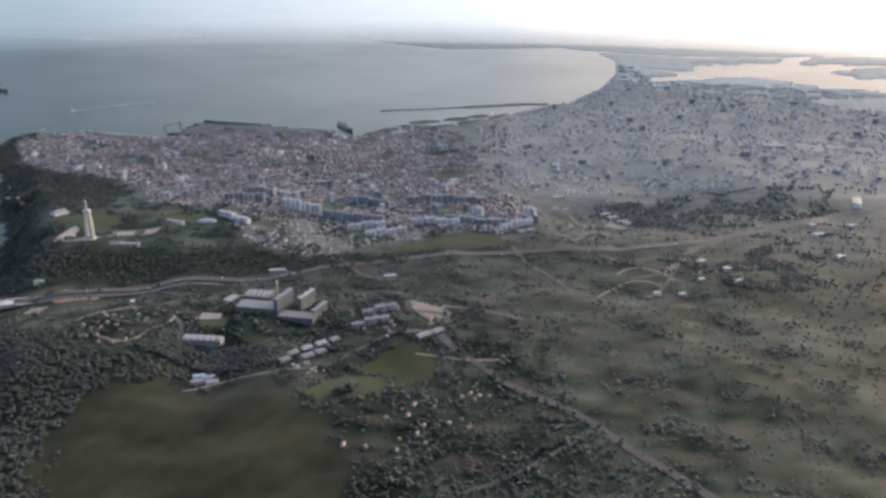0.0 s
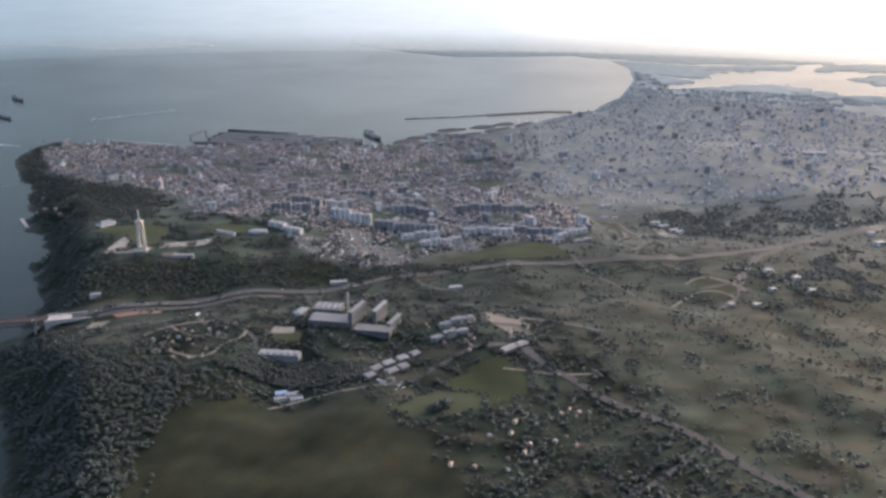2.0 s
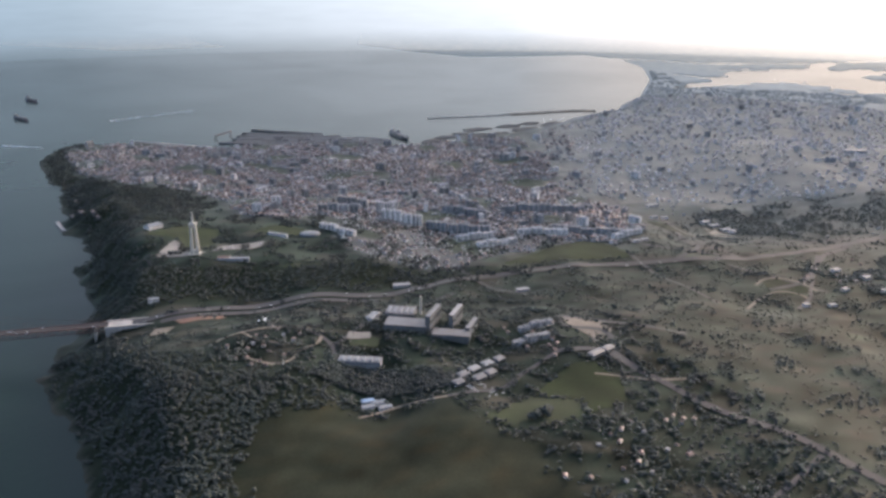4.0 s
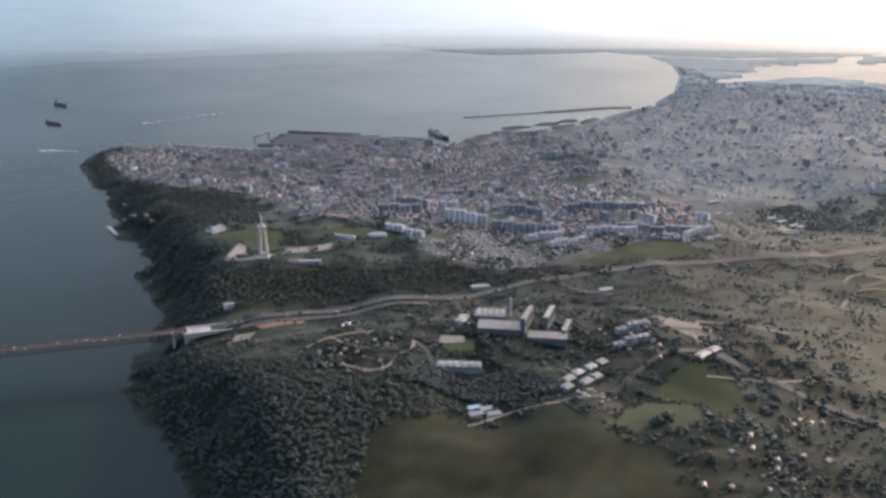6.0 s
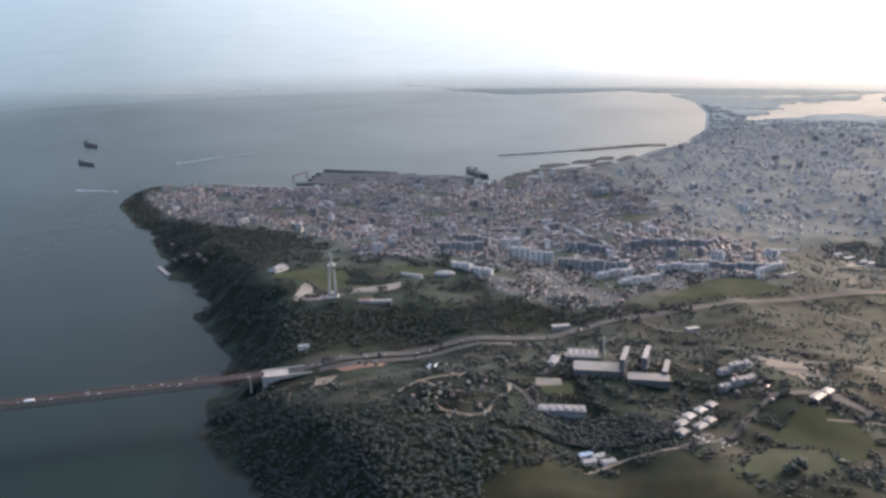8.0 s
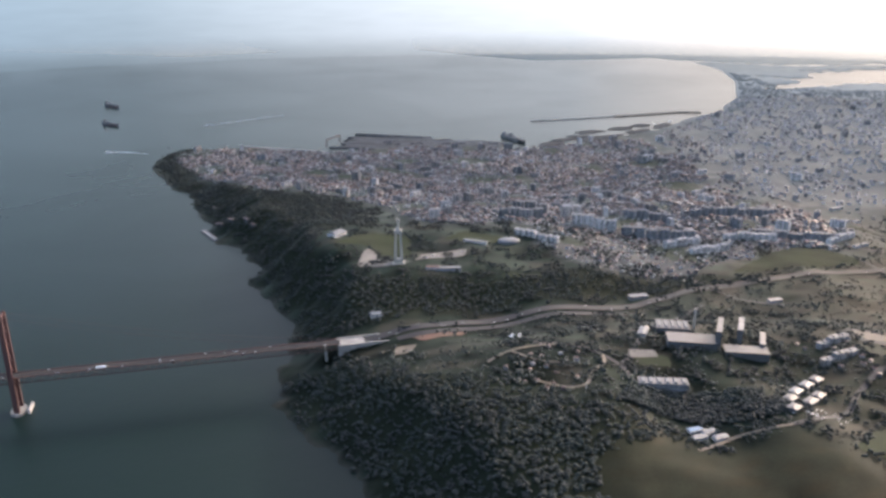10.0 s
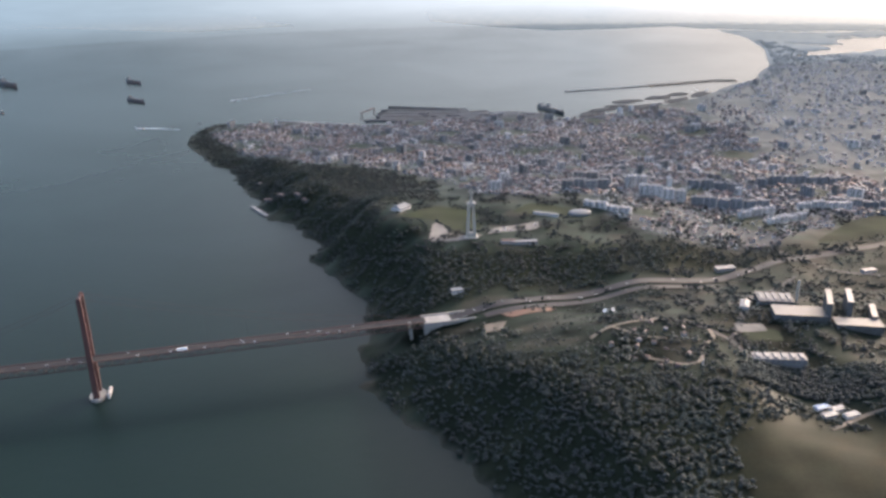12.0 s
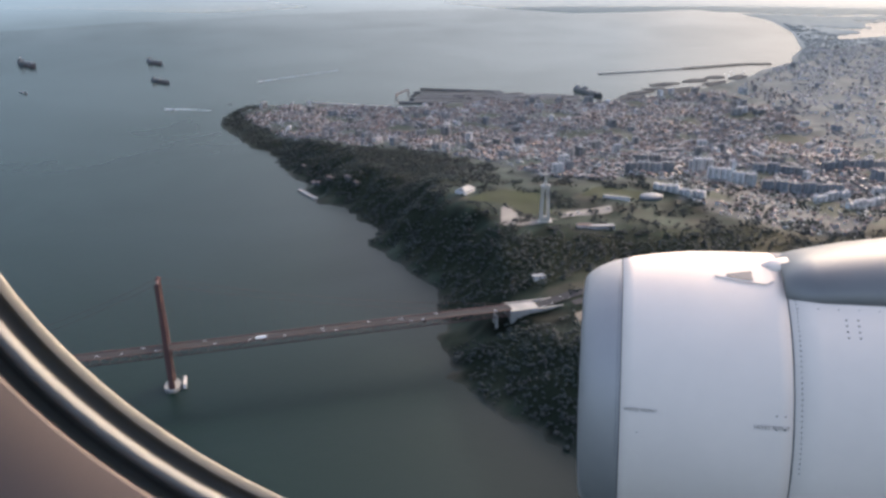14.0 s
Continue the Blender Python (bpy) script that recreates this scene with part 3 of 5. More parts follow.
HIGHWAY = [(-444, 659), (-400, 678), (-341, 700), (-293, 713), (-214, 728), (-150, 765), (-28, 812), (62, 834), (154, 850), (221, 876), (295, 915), (363, 944), (469, 995), (700, 1080)]
ribbon("road", HIGHWAY, 9, M_ROAD, "wide grey motorway leading to the bridge", 0.8)
ribbon("road", [(x, y - 13) for x, y in HIGHWAY[1:5]], 7, M_ROAD, "grey slip road beside the motorway", 0.7)
for line, w in (([(150, 765), (190, 785), (204, 807), (214, 824), (245, 872), (284, 900)], 5), ([(32, 860), (50, 800), (73, 760), (90, 720)], 4), ([(49, 1130), (56, 1060), (112, 1026), (127, 957), (156, 930), (233, 924), (299, 931)], 6),
                ([(140, 775), (150, 790), (167, 797), (188, 788), (196, 766)], 3), ([(-68, 600), (-36, 602), (-25, 594), (-18, 574), (6, 549), (27, 526), (70, 490), (150, 400)], 7),
                ([(-25, 594), (-23, 629), (-25, 640), (-61, 643), (-63, 672), (-20, 655), (40, 640)], 5), ([(-96, 569), (-68, 600)], 4), ([(-150, 530), (-110, 545), (-96, 569)], 4),
                ([(-240, 600), (-225, 630), (-212, 660), (-190, 690), (-150, 730)], 4), ([(-300, 632), (-262, 622), (-240, 600), (-236, 580)], 4), ([(-210, 512), (-185, 528), (-150, 530)], 3),
                ([(-150, 800), (-130, 770), (-118, 750), (-80, 735)], 4), ([(40, 900), (80, 870), (150, 852)], 5), ([(90, 930), (120, 890), (154, 850)], 5), ([(130, 830), (175, 790), (205, 765)], 4), ([(-40, 360), (-12, 392), (24, 417), (53, 442), (80, 470)], 3.8),
                ([(236, 868), (214, 821), (199, 788), (182, 748), (160, 720)], 4), ([(114, 717), (129, 740), (153, 763), (173, 764), (182, 748)], 3), ([(74, 836), (95, 855), (116, 883), (105, 932), (115, 976), (89, 986), (69, 1020), (64, 1071), (57, 1158)], 5),
                ([(118, 913), (148, 850)], 4), ([(-332, 601), (-317, 618), (-296, 625), (-263, 627)], 2.6), ([(-301, 573), (-275, 561), (-262, 575), (-269, 585), (-250, 596), (-253, 622)], 2.6), ([(-317, 618), (-300, 600), (-282, 598)], 2.2), ([(-45, 564), (-4, 554), (20, 560)], 2.5)):
    ribbon("road", line, w, M_ROAD if w > 3.5 else M_SOIL, "grey local road winding through scrub" if w > 3.5 else "pale earth track through scrub", 0.55)


# ---------------------------------------------------------------- houses
def house_parts(size, storeys, roofed, wallm, seed):
    r = random.Random(seed)
    w, d = size
    h = storeys * 3.0 * M
    body = Build(wallm, M_GLASS)
    body.box((0, 0, -1.5), (w, d, h + 1.5))
    roof = Build(M_TILE if roofed else M_ROOFG, M_WALL)
    if roofed:
        roof.gable((0, 0, h), (w, d, min(w, d) * 0.3))
        roof.box((w * 0.2, d * 0.2, h + 0.3), (0.5, 0.5, min(w, d) * 0.28), slot=1)
    else:
        roof.box((0, 0, h), (w + 0.3, d + 0.3, 0.35))
        roof.box((w * 0.15, 0, h + 0.35), (w * 0.25, d * 0.3, 0.9), slot=1)
    wins = []
    n = max(2, int(w / 1.6))
    for f in range(storeys):
        for i in range(n):
            for side in (-1, 1):
                wins.append(((i + 0.5) / n * w - w / 2, side * (d / 2 + 0.01), f * 3 * M + 0.45))
    win = Build(M_GLASS)
    for x, y, z in wins:
        win.box((x, y, z), (0.5, 0.08, 0.55))
    return body.mesh("wall"), roof.mesh("roof"), win.mesh("windows")


HOUSE_KINDS = [house_parts((random.Random(i).uniform(3.6, 6.4), random.Random(i + 50).uniform(3.0, 4.4)), 1 + i % 3 + (i % 4 == 3), i % 5 != 4, (M_WALLW, M_WALL, M_WALLW, M_WALL, M_WALLG)[i % 5], i) for i in range(12)]
TAKEN_AT_START = [(-727, 1424, 14), (-585, 1484, 20), (-307, 859, 14), (-340, 851, 14), (-477, 861, 14)]
HOUSE_LABELS = {True: "small white house with a terracotta tiled roof", False: "small flat-roofed rendered house in pale paint"}
TAKEN = list(TAKEN_AT_START)


def free(x, y, r):
    return all((x - a) ** 2 + (y - b) ** 2 > (r + q) ** 2 for a, b, q in TAKEN)


def house(x, y, turn, k, scale=1.0):
    z = ground_at(x, y)
    t = thing("house", HOUSE_LABELS[k % 5 != 4], "house", (x, y, z), turn, "houses of the town")
    t.scale = (scale, scale, scale)
    wall, roof, win = HOUSE_KINDS[k]
    w = part("wall", wall, t)
    part("roof", roof, t)
    tagged(part("window_grid", win, w), kind="stuff")
    return t


def street_turn(x, y):
    return 0.35 + 0.5 * math.sin(x * 0.011 + 1) + 0.35 * math.sin(y * 0.013)


# ---------------------------------------------------------------- apartment blocks
def block_parts(w, d, storeys, wallm, seed):
    """A slab of flats: body with bays, balcony bands, window rows and a roof with lift housings."""
    h = storeys * 3.0 * M
    body = Build(wallm)
    body.box((0, 0, -2), (w, d, h + 2))
    roof = Build(M_ROOFG, wallm)
    roof.box((0, 0, h), (w - 0.5, d - 0.5, 0.12))
    for s in (-1, 1):
        roof.box((0, s * (d / 2 - 0.12), h), (w, 0.24, 0.45), slot=1)
        roof.box((s * (w / 2 - 0.12), 0, h), (0.24, d - 0.48, 0.45), slot=1)
    bays = max(1, round(w / 7))
    for i in range(bays):
        roof.box(((i + 0.5) / bays * w - w / 2, 0, h + 0.12), (1.8, 2.2, 1.1), slot=1)
    bay, win, spots = Build(wallm), Build(M_GLASS), []
    bay.box((0, 0, -2), (w / bays * 0.42, 0.7, h + 1.7))
    for i in range(bays):
        x = (i + 0.5) / bays * w - w / 2
        for s in (-1, 1):
            spots.append((x, s * (d / 2 + 0.35), 0))
            for f in range(storeys):
                win.box((x - w / bays * 0.34, s * (d / 2 + 0.03), f * 1.2 + 0.35), (w / bays * 0.26, 0.1, 0.6))
                win.box((x, s * (d / 2 + 0.72), f * 1.2 + 0.35), (w / bays * 0.3, 0.08, 0.55))
    return body.mesh("wall"), roof.mesh("roof"), win.mesh("windows"), bay.mesh("balcony_bay"), spots


BLOCKS = {}


def flats(x, y, turn, w, d, storeys, wallm=None, label="pale slab of flats with balcony bays and a flat roof"):
    wallm = wallm or M_WALLW
    key = (w, d, storeys, wallm.name)
    if key not in BLOCKS:
        BLOCKS[key] = block_parts(w, d, storeys, wallm, 1)
    t = thing("apartment_block", label, "apartment block", (x, y, ground_at(x, y)), turn, "apartment blocks of the town")
    wall, roof, win, bay, spots = BLOCKS[key]
    body = part("wall", wall, t)
    part("roof", roof, t)
    tagged(part("window_grid", win, body), kind="stuff")
    for o in spots:
        part("balcony_bay", bay, t).location = o
    n = max(1, int(w / 8))
    for i in range(n):
        o = ((i + 0.5) / n - 0.5) * w
        TAKEN.append((x + o * math.cos(turn), y + o * math.sin(turn), max(d, w / n) * 0.62))
    return t


def row_of_flats(a, b, n, d, storeys, wallm=None):
    turn = math.atan2(b[1] - a[1], b[0] - a[0])
    L = math.hypot(b[0] - a[0], b[1] - a[1]) / n
    for i in range(n):
        k = (i + 0.5) / n
        flats(a[0] + (b[0] - a[0]) * k, a[1] + (b[1] - a[1]) * k, turn, round(L - 1.2, 1), d, storeys + (i % 2), wallm)


row_of_flats((-238, 930), (-190, 925), 4, 5, 9)
flats(-242, 950, 0.2, 9.0, 7.0, 13, M_WALLW)
flats(-228, 962, 0.2, 8.0, 7.0, 12, M_WALLW)
row_of_flats((-186, 922), (-112, 906), 6, 5, 8, M_WALLG)
row_of_flats((-297, 990), (-258, 976), 3, 5, 9, M_WALL)
row_of_flats((-300, 884), (-258, 858), 4, 5.5, 4)
row_of_flats((-315, 952), (-265, 952), 4, 5, 8, M_WALL)
row_of_flats((-128, 862), (-84, 886), 4, 5, 4)
row_of_flats((-82, 912), (-24, 922), 4, 5, 5)
row_of_flats((24, 908), (62, 936), 3, 5, 5)
row_of_flats((-40, 940), (40, 925), 5, 6, 5, M_WALLG)
row_of_flats((-150, 880), (-110, 900), 3, 4.5, 5)
row_of_flats((-93, 1006), (8, 1022), 7, 5, 7, M_WALLG)
row_of_flats((-170, 1000), (-115, 985), 4, 5, 7, M_WALLG)
r0 = random.Random(7)
for x, y in scatter(TOWN, 190, 31):
    if y > 930 and free(x, y, 7):
        flats(float(x), float(y), street_turn(x, y) + r0.choice((0, math.pi / 2)), r0.choice((8.0, 11.0, 15.0)), 5.0, r0.choice((4, 5, 6, 8, 9)), r0.choice((M_WALLW, M_WALL, M_WALLG, M_WALL)))
for x, y in scatter(SUBURB, 60, 32):
    if free(x, y, 8):
        flats(float(x), float(y), street_turn(x, y) + r0.choice((0, math.pi / 2)), r0.choice((11.0, 15.0)), 5.0, r0.choice((4, 6, 8)), r0.choice((M_WALLW, M_WALL, M_WALLG)))


def fill_houses():
    """The nearest houses of the town as things, the many behind them as one mass."""
    r = random.Random(11)
    spots = []
    for region, gap, seed, keep in ((TOWN, 6.0, 1, 0.84), (SUBURB, 9.6, 2, 0.6)):
        p = np.array(region)
        lo, hi = p.min(0), p.max(0)
        u, v = np.meshgrid(np.arange(lo[0], hi[0], gap), np.arange(lo[1], hi[1], gap))
        u, v = u.ravel(), v.ravel()
        ok = inside(u, v, region)
        for x, y in zip(u[ok], v[ok]):
            x, y = x + r.uniform(-0.36, 0.36) * gap, y + r.uniform(-0.36, 0.36) * gap
            park = wob(np.array(x), np.array(y), 120, 77)
            if r.random() < keep * (0.55 if y < 900 and x > -300 else 1.0) and park < 0.42 and free(x, y, 2.1) and not inside(np.array(x), np.array(y), GREENS[1]):
                spots.append((x, y))
    spots.sort(key=lambda s: s[1] + 0.25 * abs(s[0] + 250))
    for x, y in spots[:230]:
        house(x, y, street_turn(x, y) + r.choice((0, math.pi / 2)) + r.uniform(-0.1, 0.1), r.randrange(12), r.uniform(0.5, 0.75))
    rest = spots[230:]
    g = land_height([s[0] for s in rest], [s[1] for s in rest])
    b = Build(M_WALL, M_WALLW, M_TILE, M_ROOFG, M_WALLG, M_HAZEROOF)
    for (x, y), z in zip(rest, g):
        t = street_turn(x, y) + r.choice((0, math.pi / 2)) + r.uniform(-0.1, 0.1)
        w, d, h = r.uniform(2.8, 5.8), r.uniform(2.4, 3.8), r.choice((1, 1, 2, 2, 2, 3, 4)) * 1.2
        k = r.random()
        # the far suburb takes paler walls and roofs in place of haze
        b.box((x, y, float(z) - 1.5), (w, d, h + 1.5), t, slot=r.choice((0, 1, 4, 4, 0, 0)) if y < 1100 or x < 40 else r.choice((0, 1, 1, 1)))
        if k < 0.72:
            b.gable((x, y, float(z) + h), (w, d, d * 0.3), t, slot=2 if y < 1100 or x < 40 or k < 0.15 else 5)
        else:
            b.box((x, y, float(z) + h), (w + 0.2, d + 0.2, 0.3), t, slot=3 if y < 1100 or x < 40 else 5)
    tagged(new("far_houses", b.mesh("far_houses")), "dense town of white houses with terracotta roofs", "houses", kind="stuff")


fill_houses()


# ---------------------------------------------------------------- bridge
def make_bridge():
    a, q = Vector((-446, 661, 0)), Vector((-696, 591, 0))
    d = (q - a).normalized()
    n = Vector((-d.y, d.x, 0))
    turn = math.atan2(d.y, d.x)
    t = thing("suspension_bridge", "long red steel suspension bridge over the river", "bridge")
    deck_z, s_tower, s_far = 29.0, 229.0, 634.0

    def at(s, o=0.0, z=0.0):
        return a + d * s + n * o + Vector((0, 0, z))
    end = s_far + 60
    road = Build(M_DECK)
    road.rings([[at(s, -4.2, deck_z - 0.2), at(s, 4.2, deck_z - 0.2), at(s, 4.2, deck_z + 0.1), at(s, -4.2, deck_z + 0.1)] for s in np.arange(-2, end, 12)])
    part("roadway", road, t, "dark asphalt roadway")
    truss = Build(M_RED)
    for o in (-4.6, 4.6):
        for z in (deck_z + 0.25, deck_z - 4.0):
            truss.beam(at(0, o, z), at(end, o, z), 0.35)
        for i, s in enumerate(np.arange(0, end - 6, 6)):
            truss.beam(at(s, o, deck_z - 4 if i % 2 else deck_z), at(s + 6, o, deck_z if i % 2 else deck_z - 4), 0.22)
            truss.beam(at(s, o, deck_z - 4), at(s, o, deck_z), 0.18)
    for s in np.arange(0, end, 6):
        truss.beam(at(s, -4.6, deck_z - 4), at(s, 4.6, deck_z - 4), 0.22)
        truss.beam(at(s, -4.6, deck_z - 0.4), at(s, 4.6, deck_z - 0.4), 0.22)
    part("truss", truss, t, "red steel lattice girder below the roadway")
    for s0 in (s_tower, s_far):
        portal = Build(M_RED)
        portal.beam(at(s0, -5.2, 75), at(s0, 5.2, 75), 1.0)
        tower = part("tower", portal, t, "tall red steel tower with crossed bracing")
        for o in (-5.2, 5.2):
            leg = Build(M_RED)
            leg.rings([[at(s0 + u * k, o + w * k, z) for u, w in ((-1.7, -1.0), (1.7, -1.0), (1.7, 1.0), (-1.7, 1.0))] for z, k in ((1.9, 1.15), (30, 1.0), (76, 0.85))])
            part("leg", leg, tower)
            saddle = Build(M_RED)
            saddle.box(at(s0, o, 76), (2.2, 1.6, 0.9), turn, taper=0.7)
            part("saddle", saddle, tower)
        low = Build(M_RED)
        low.beam(at(s0, -5.2, 26), at(s0, 5.2, 26), 1.0)
        part("crossbeam", low, tower)
        for z0, z1 in ((4, 14.5), (14.5, 25), (31, 41.5), (41.5, 52), (52, 62.5), (62.5, 74)):
            for p, q2, r in (((-5.2, z0), (5.2, z1), 0.4), ((5.2, z0), (-5.2, z1), 0.4), ((-5.2, z1), (5.2, z1), 0.35)):
                brace = Build(M_RED)
                brace.beam(at(s0, *p), at(s0, *q2), r)
                part("brace", brace, tower)
        pier = Build(M_CONC)
        pier.rings([[at(s0 + 5.5 * k * math.cos(an), 8.5 * k * math.sin(an), z) for an in np.linspace(0, math.tau, 20, endpoint=False)] for z, k in ((-4, 1.0), (1.6, 1.0), (2.0, 0.96))])
        part("pier", pier, t, "pale concrete tower pier")
    pf = Build(M_WALLW)
    for k in range(4):
        pf.box(at(s_tower - 7.6, -6 + k * 3.0, -2), (1.6, 2.4, 5.2), turn)
    part("fender", pf, t, "white fender dolphins beside the pier")
    for o in (-4.9, 4.9):
        c = Build(M_RED)

        def height(s):
            if s < s_tower:
                k = s / s_tower
                return deck_z + 1 + (76 - deck_z - 1) * (k * k * 0.45 + k * 0.55)
            k = (s - s_tower) / (s_far - s_tower) * 2 - 1
            return deck_z + 3 + (76 - deck_z - 3) * k * k
        ss = list(np.linspace(0, s_far, 70))
        c.rings([[at(s, o + 0.1 * math.cos(e), height(s) + 0.1 * math.sin(e)) for e in np.linspace(0, math.tau, 6, endpoint=False)] for s in ss])
        part("main_cable", c, t)
        for s in np.arange(8, s_far, 9.0):
            hg = Build(M_RED)
            hg.beam(at(s, o, deck_z), at(s, o, height(s)), 0.018)
            part("hanger", hg, t)
    for s in (9,):
        g = max(ground_at(*at(s).xy), -3)
        p = Build(M_CONC)
        for o in (-3.2, 3.2):
            p.box(at(s, o, g - 1), (1.6, 2.2, deck_z - 4.2 - g + 1), turn, taper=0.8)
        p.box(at(s, 0, deck_z - 4.9), (1.8, 9.4, 0.8), turn)
        part("viaduct_pier", p, t)
    ab = Build(M_CONC)
    ab.box(at(-11, 0, 8), (20, 12, 20.7), turn)
    block = part("abutment", ab, t, "pale concrete bridge abutment")
    for o in (-6.6, 6.6):
        side = Build(M_CONC)
        side.box(at(-23, o, 8), (46, 1.2, 21.4), turn)
        part("wing_wall", side, block)
        for k in range(9):
            rib = Build(M_CONC)
            rib.box(at(-41 + k * 4.8, o * 1.13, 8), (0.8, 0.6, 20.6), turn)
            part("buttress", rib, block)
    # traffic
    def vehicle(s, o, size, name, label, m):
        v = thing(name, label, name, at(s, o, deck_z + 0.12), turn, "traffic on the bridge")
        body = Build(m, M_GLASS)
        L, W, H = size
        body.box((0, 0, 0.12), (L, W, H * 0.55))
        body.box((-L * 0.03, 0, 0.12 + H * 0.55), (L * (0.6 if name == "car" else 0.97), W * 0.9, H * 0.4), slot=1 if name == "car" else 0, taper=0.93)
        part("body", body, v)
        for u in (-0.3, 0.3):
            for w in (-0.45, 0.45):
                wh = Build(M_STEEL)
                wh.beam((L * u, W * w - 0.08, 0.13), (L * u, W * w + 0.08, 0.13), 0.13, sides=8)
                part("wheel", wh, v)
    vehicle(170, 2.2, (7.0, 1.1, 1.4), "bus", "white coach crossing the bridge", M_WHITE)
    r = random.Random(3)
    for i in range(22):
        vehicle(r.uniform(-2, 330), r.choice((-3, -1.2, 1.2, 3)), (1.8, 0.75, 0.6), "car", "small pale car on the roadway", M_CAR)


make_bridge()


# ---------------------------------------------------------------- monument on the cliff
def make_monument():
    x, y = -410, 794.5
    z = ground_at(x, y)
    t = thing("monument", "tall cream concrete gate-like pedestal on the cliff top", "monument", (x, y, z), 0.12)
    for u in (-1, 1):
        for w in (-1, 1):
            p = Build(M_STONE)
            p.rings([[(u * c + du * k, w * c * 0.8 + dw * k, h) for du, dw in ((-1, -0.8), (1, -0.8), (1, 0.8), (-1, 0.8))] for h, c, k in ((-1, 3.1, 1.1), (14, 2.6, 0.95), (30, 1.9, 0.85))])
            part("pillar", p, t)
    cap = Build(M_STONE)
    cap.box((0, 0, 28.5), (6.6, 5.6, 2.2))
    cap.box((0, 0, 30.7), (7.6, 6.4, 0.7))
    cap.box((0, 0, 31.4), (4.4, 3.8, 1.2), taper=0.85)
    part("platform", cap, t)
    base = Build(M_STONE)
    base.box((0, 0, -1.2), (12, 11, 1.8))
    base.box((0, 0, 0.6), (6, 5, 3.5), taper=0.9)
    part("base", base, t)
    s = Build(M_STONE)
    s.rings([[(1.25 * k * math.cos(e), 0.95 * k * math.sin(e), h) for e in np.linspace(0, math.tau, 10, endpoint=False)] for h, k in ((0, 1.1), (3, 0.95), (6.2, 0.85), (8, 0.95), (8.9, 0.45), (9.2, 0.42), (9.8, 0.58), (10.6, 0.5), (11.0, 0.2))])
    for e in (-1, 1):
        s.rings([[(u, w, h) for w, h in ((-0.45 * k, 8.2 - 0.55 * k - drop), (0.45 * k, 8.2 - 0.55 * k - drop), (0.45 * k, 8.2 + 0.45 * k), (-0.45 * k, 8.2 + 0.45 * k))][::e] for u, k, drop in ((0, 1, 0), (e * 2.2, 0.9, 0.5), (e * 4.2, 0.6, 0.4), (e * 5.0, 0.35, 0))])
    st = new("statue", s.mesh("statue", False))
    st.matrix_world = Matrix.Translation((x, y, z + 32.6)) @ Matrix.Rotation(0.55 + math.pi / 2, 4, "Z")
    tagged(st, "cream stone statue with outstretched arms on the pedestal", "statue")


make_monument()


# ---------------------------------------------------------------- shipyard and river bank
def slab(name, line, width, top, material, label, category, bottom=-3.0):
    b = Build(material)
    rows = []
    for i, (x, y) in enumerate(line):
        xa, ya = line[max(0, i - 1)]
        xb, yb = line[min(len(line) - 1, i + 1)]
        L = math.hypot(xb - xa, yb - ya)
        nx, ny = -(yb - ya) / L * width / 2, (xb - xa) / L * width / 2
        rows.append([(x + nx, y + ny, bottom), (x - nx, y - ny, bottom), (x - nx, y - ny, top), (x + nx, y + ny, top)])
    b.rings(rows)
    return tagged(new(name, b.mesh(name)), label, category)


slab("quay", [(-742, 1476), (-676, 1460), (-594, 1440)], 5, 2.2, M_CONC, "long grey concrete quay along the river", "quay")
slab("quay", [(-700, 1462), (-600, 1434)], 3, 2.0, M_CONC, "long grey concrete dock wall", "quay")
for (a, q), w in ((((-590, 1478), (-352, 1500)), 12), (((-574, 1512), (-400, 1512)), 12), (((-573, 1536), (-405, 1533)), 9), (((-570, 1562), (-420, 1553)), 9), (((-560, 1594), (-432, 1568)), 8), (((-345, 1500), (-284, 1488)), 10)):
    slab("shipyard_pier", [a, q], w, 2.2, M_PIER, "dark shipyard pier reaching into the river", "pier")
slab("shipyard_pier", [(-405, 1486), (-428, 1572)], 16, 2.1, M_PIER, "dark shipyard pier reaching into the river", "pier")
slab("dock_yard", [(-470, 1497), (-400, 1515), (-340, 1522), (-290, 1508)], 40, 2.0, M_PIER, "broad dark dock yard between the piers", "dock")
slab("dock_yard", [(-520, 1502), (-440, 1528), (-380, 1545)], 22, 1.9, M_MUD, "overgrown dock yard between the piers", "dock")
yard = [(-566, 1480), (-564, 1540), (-548, 1568), (-500, 1562), (-425, 1548), (-345, 1505), (-290, 1478), (-340, 1462), (-440, 1466), (-500, 1462)]
yb = Build(M_PIER)
yb.rings([[(x, y, z) for x, y in yard] for z in (-3.0, 1.7)])
tagged(new("dock_yard", yb.mesh("dock_yard")), "broad dark dock yard joining the shipyard piers", "dock")
slab("breakwater", [(-226, 1738), (-124, 1768), (-51, 1795)], 5, 1.5, M_CONC, "long low stone breakwater in the river", "breakwater")
slab("breakwater", [(-51, 1795), (20, 1822), (91, 1850), (140, 1850)], 15, 1.6, M_SOIL, "low earth causeway joining the breakwater to the bank", "breakwater")
r1 = random.Random(19)
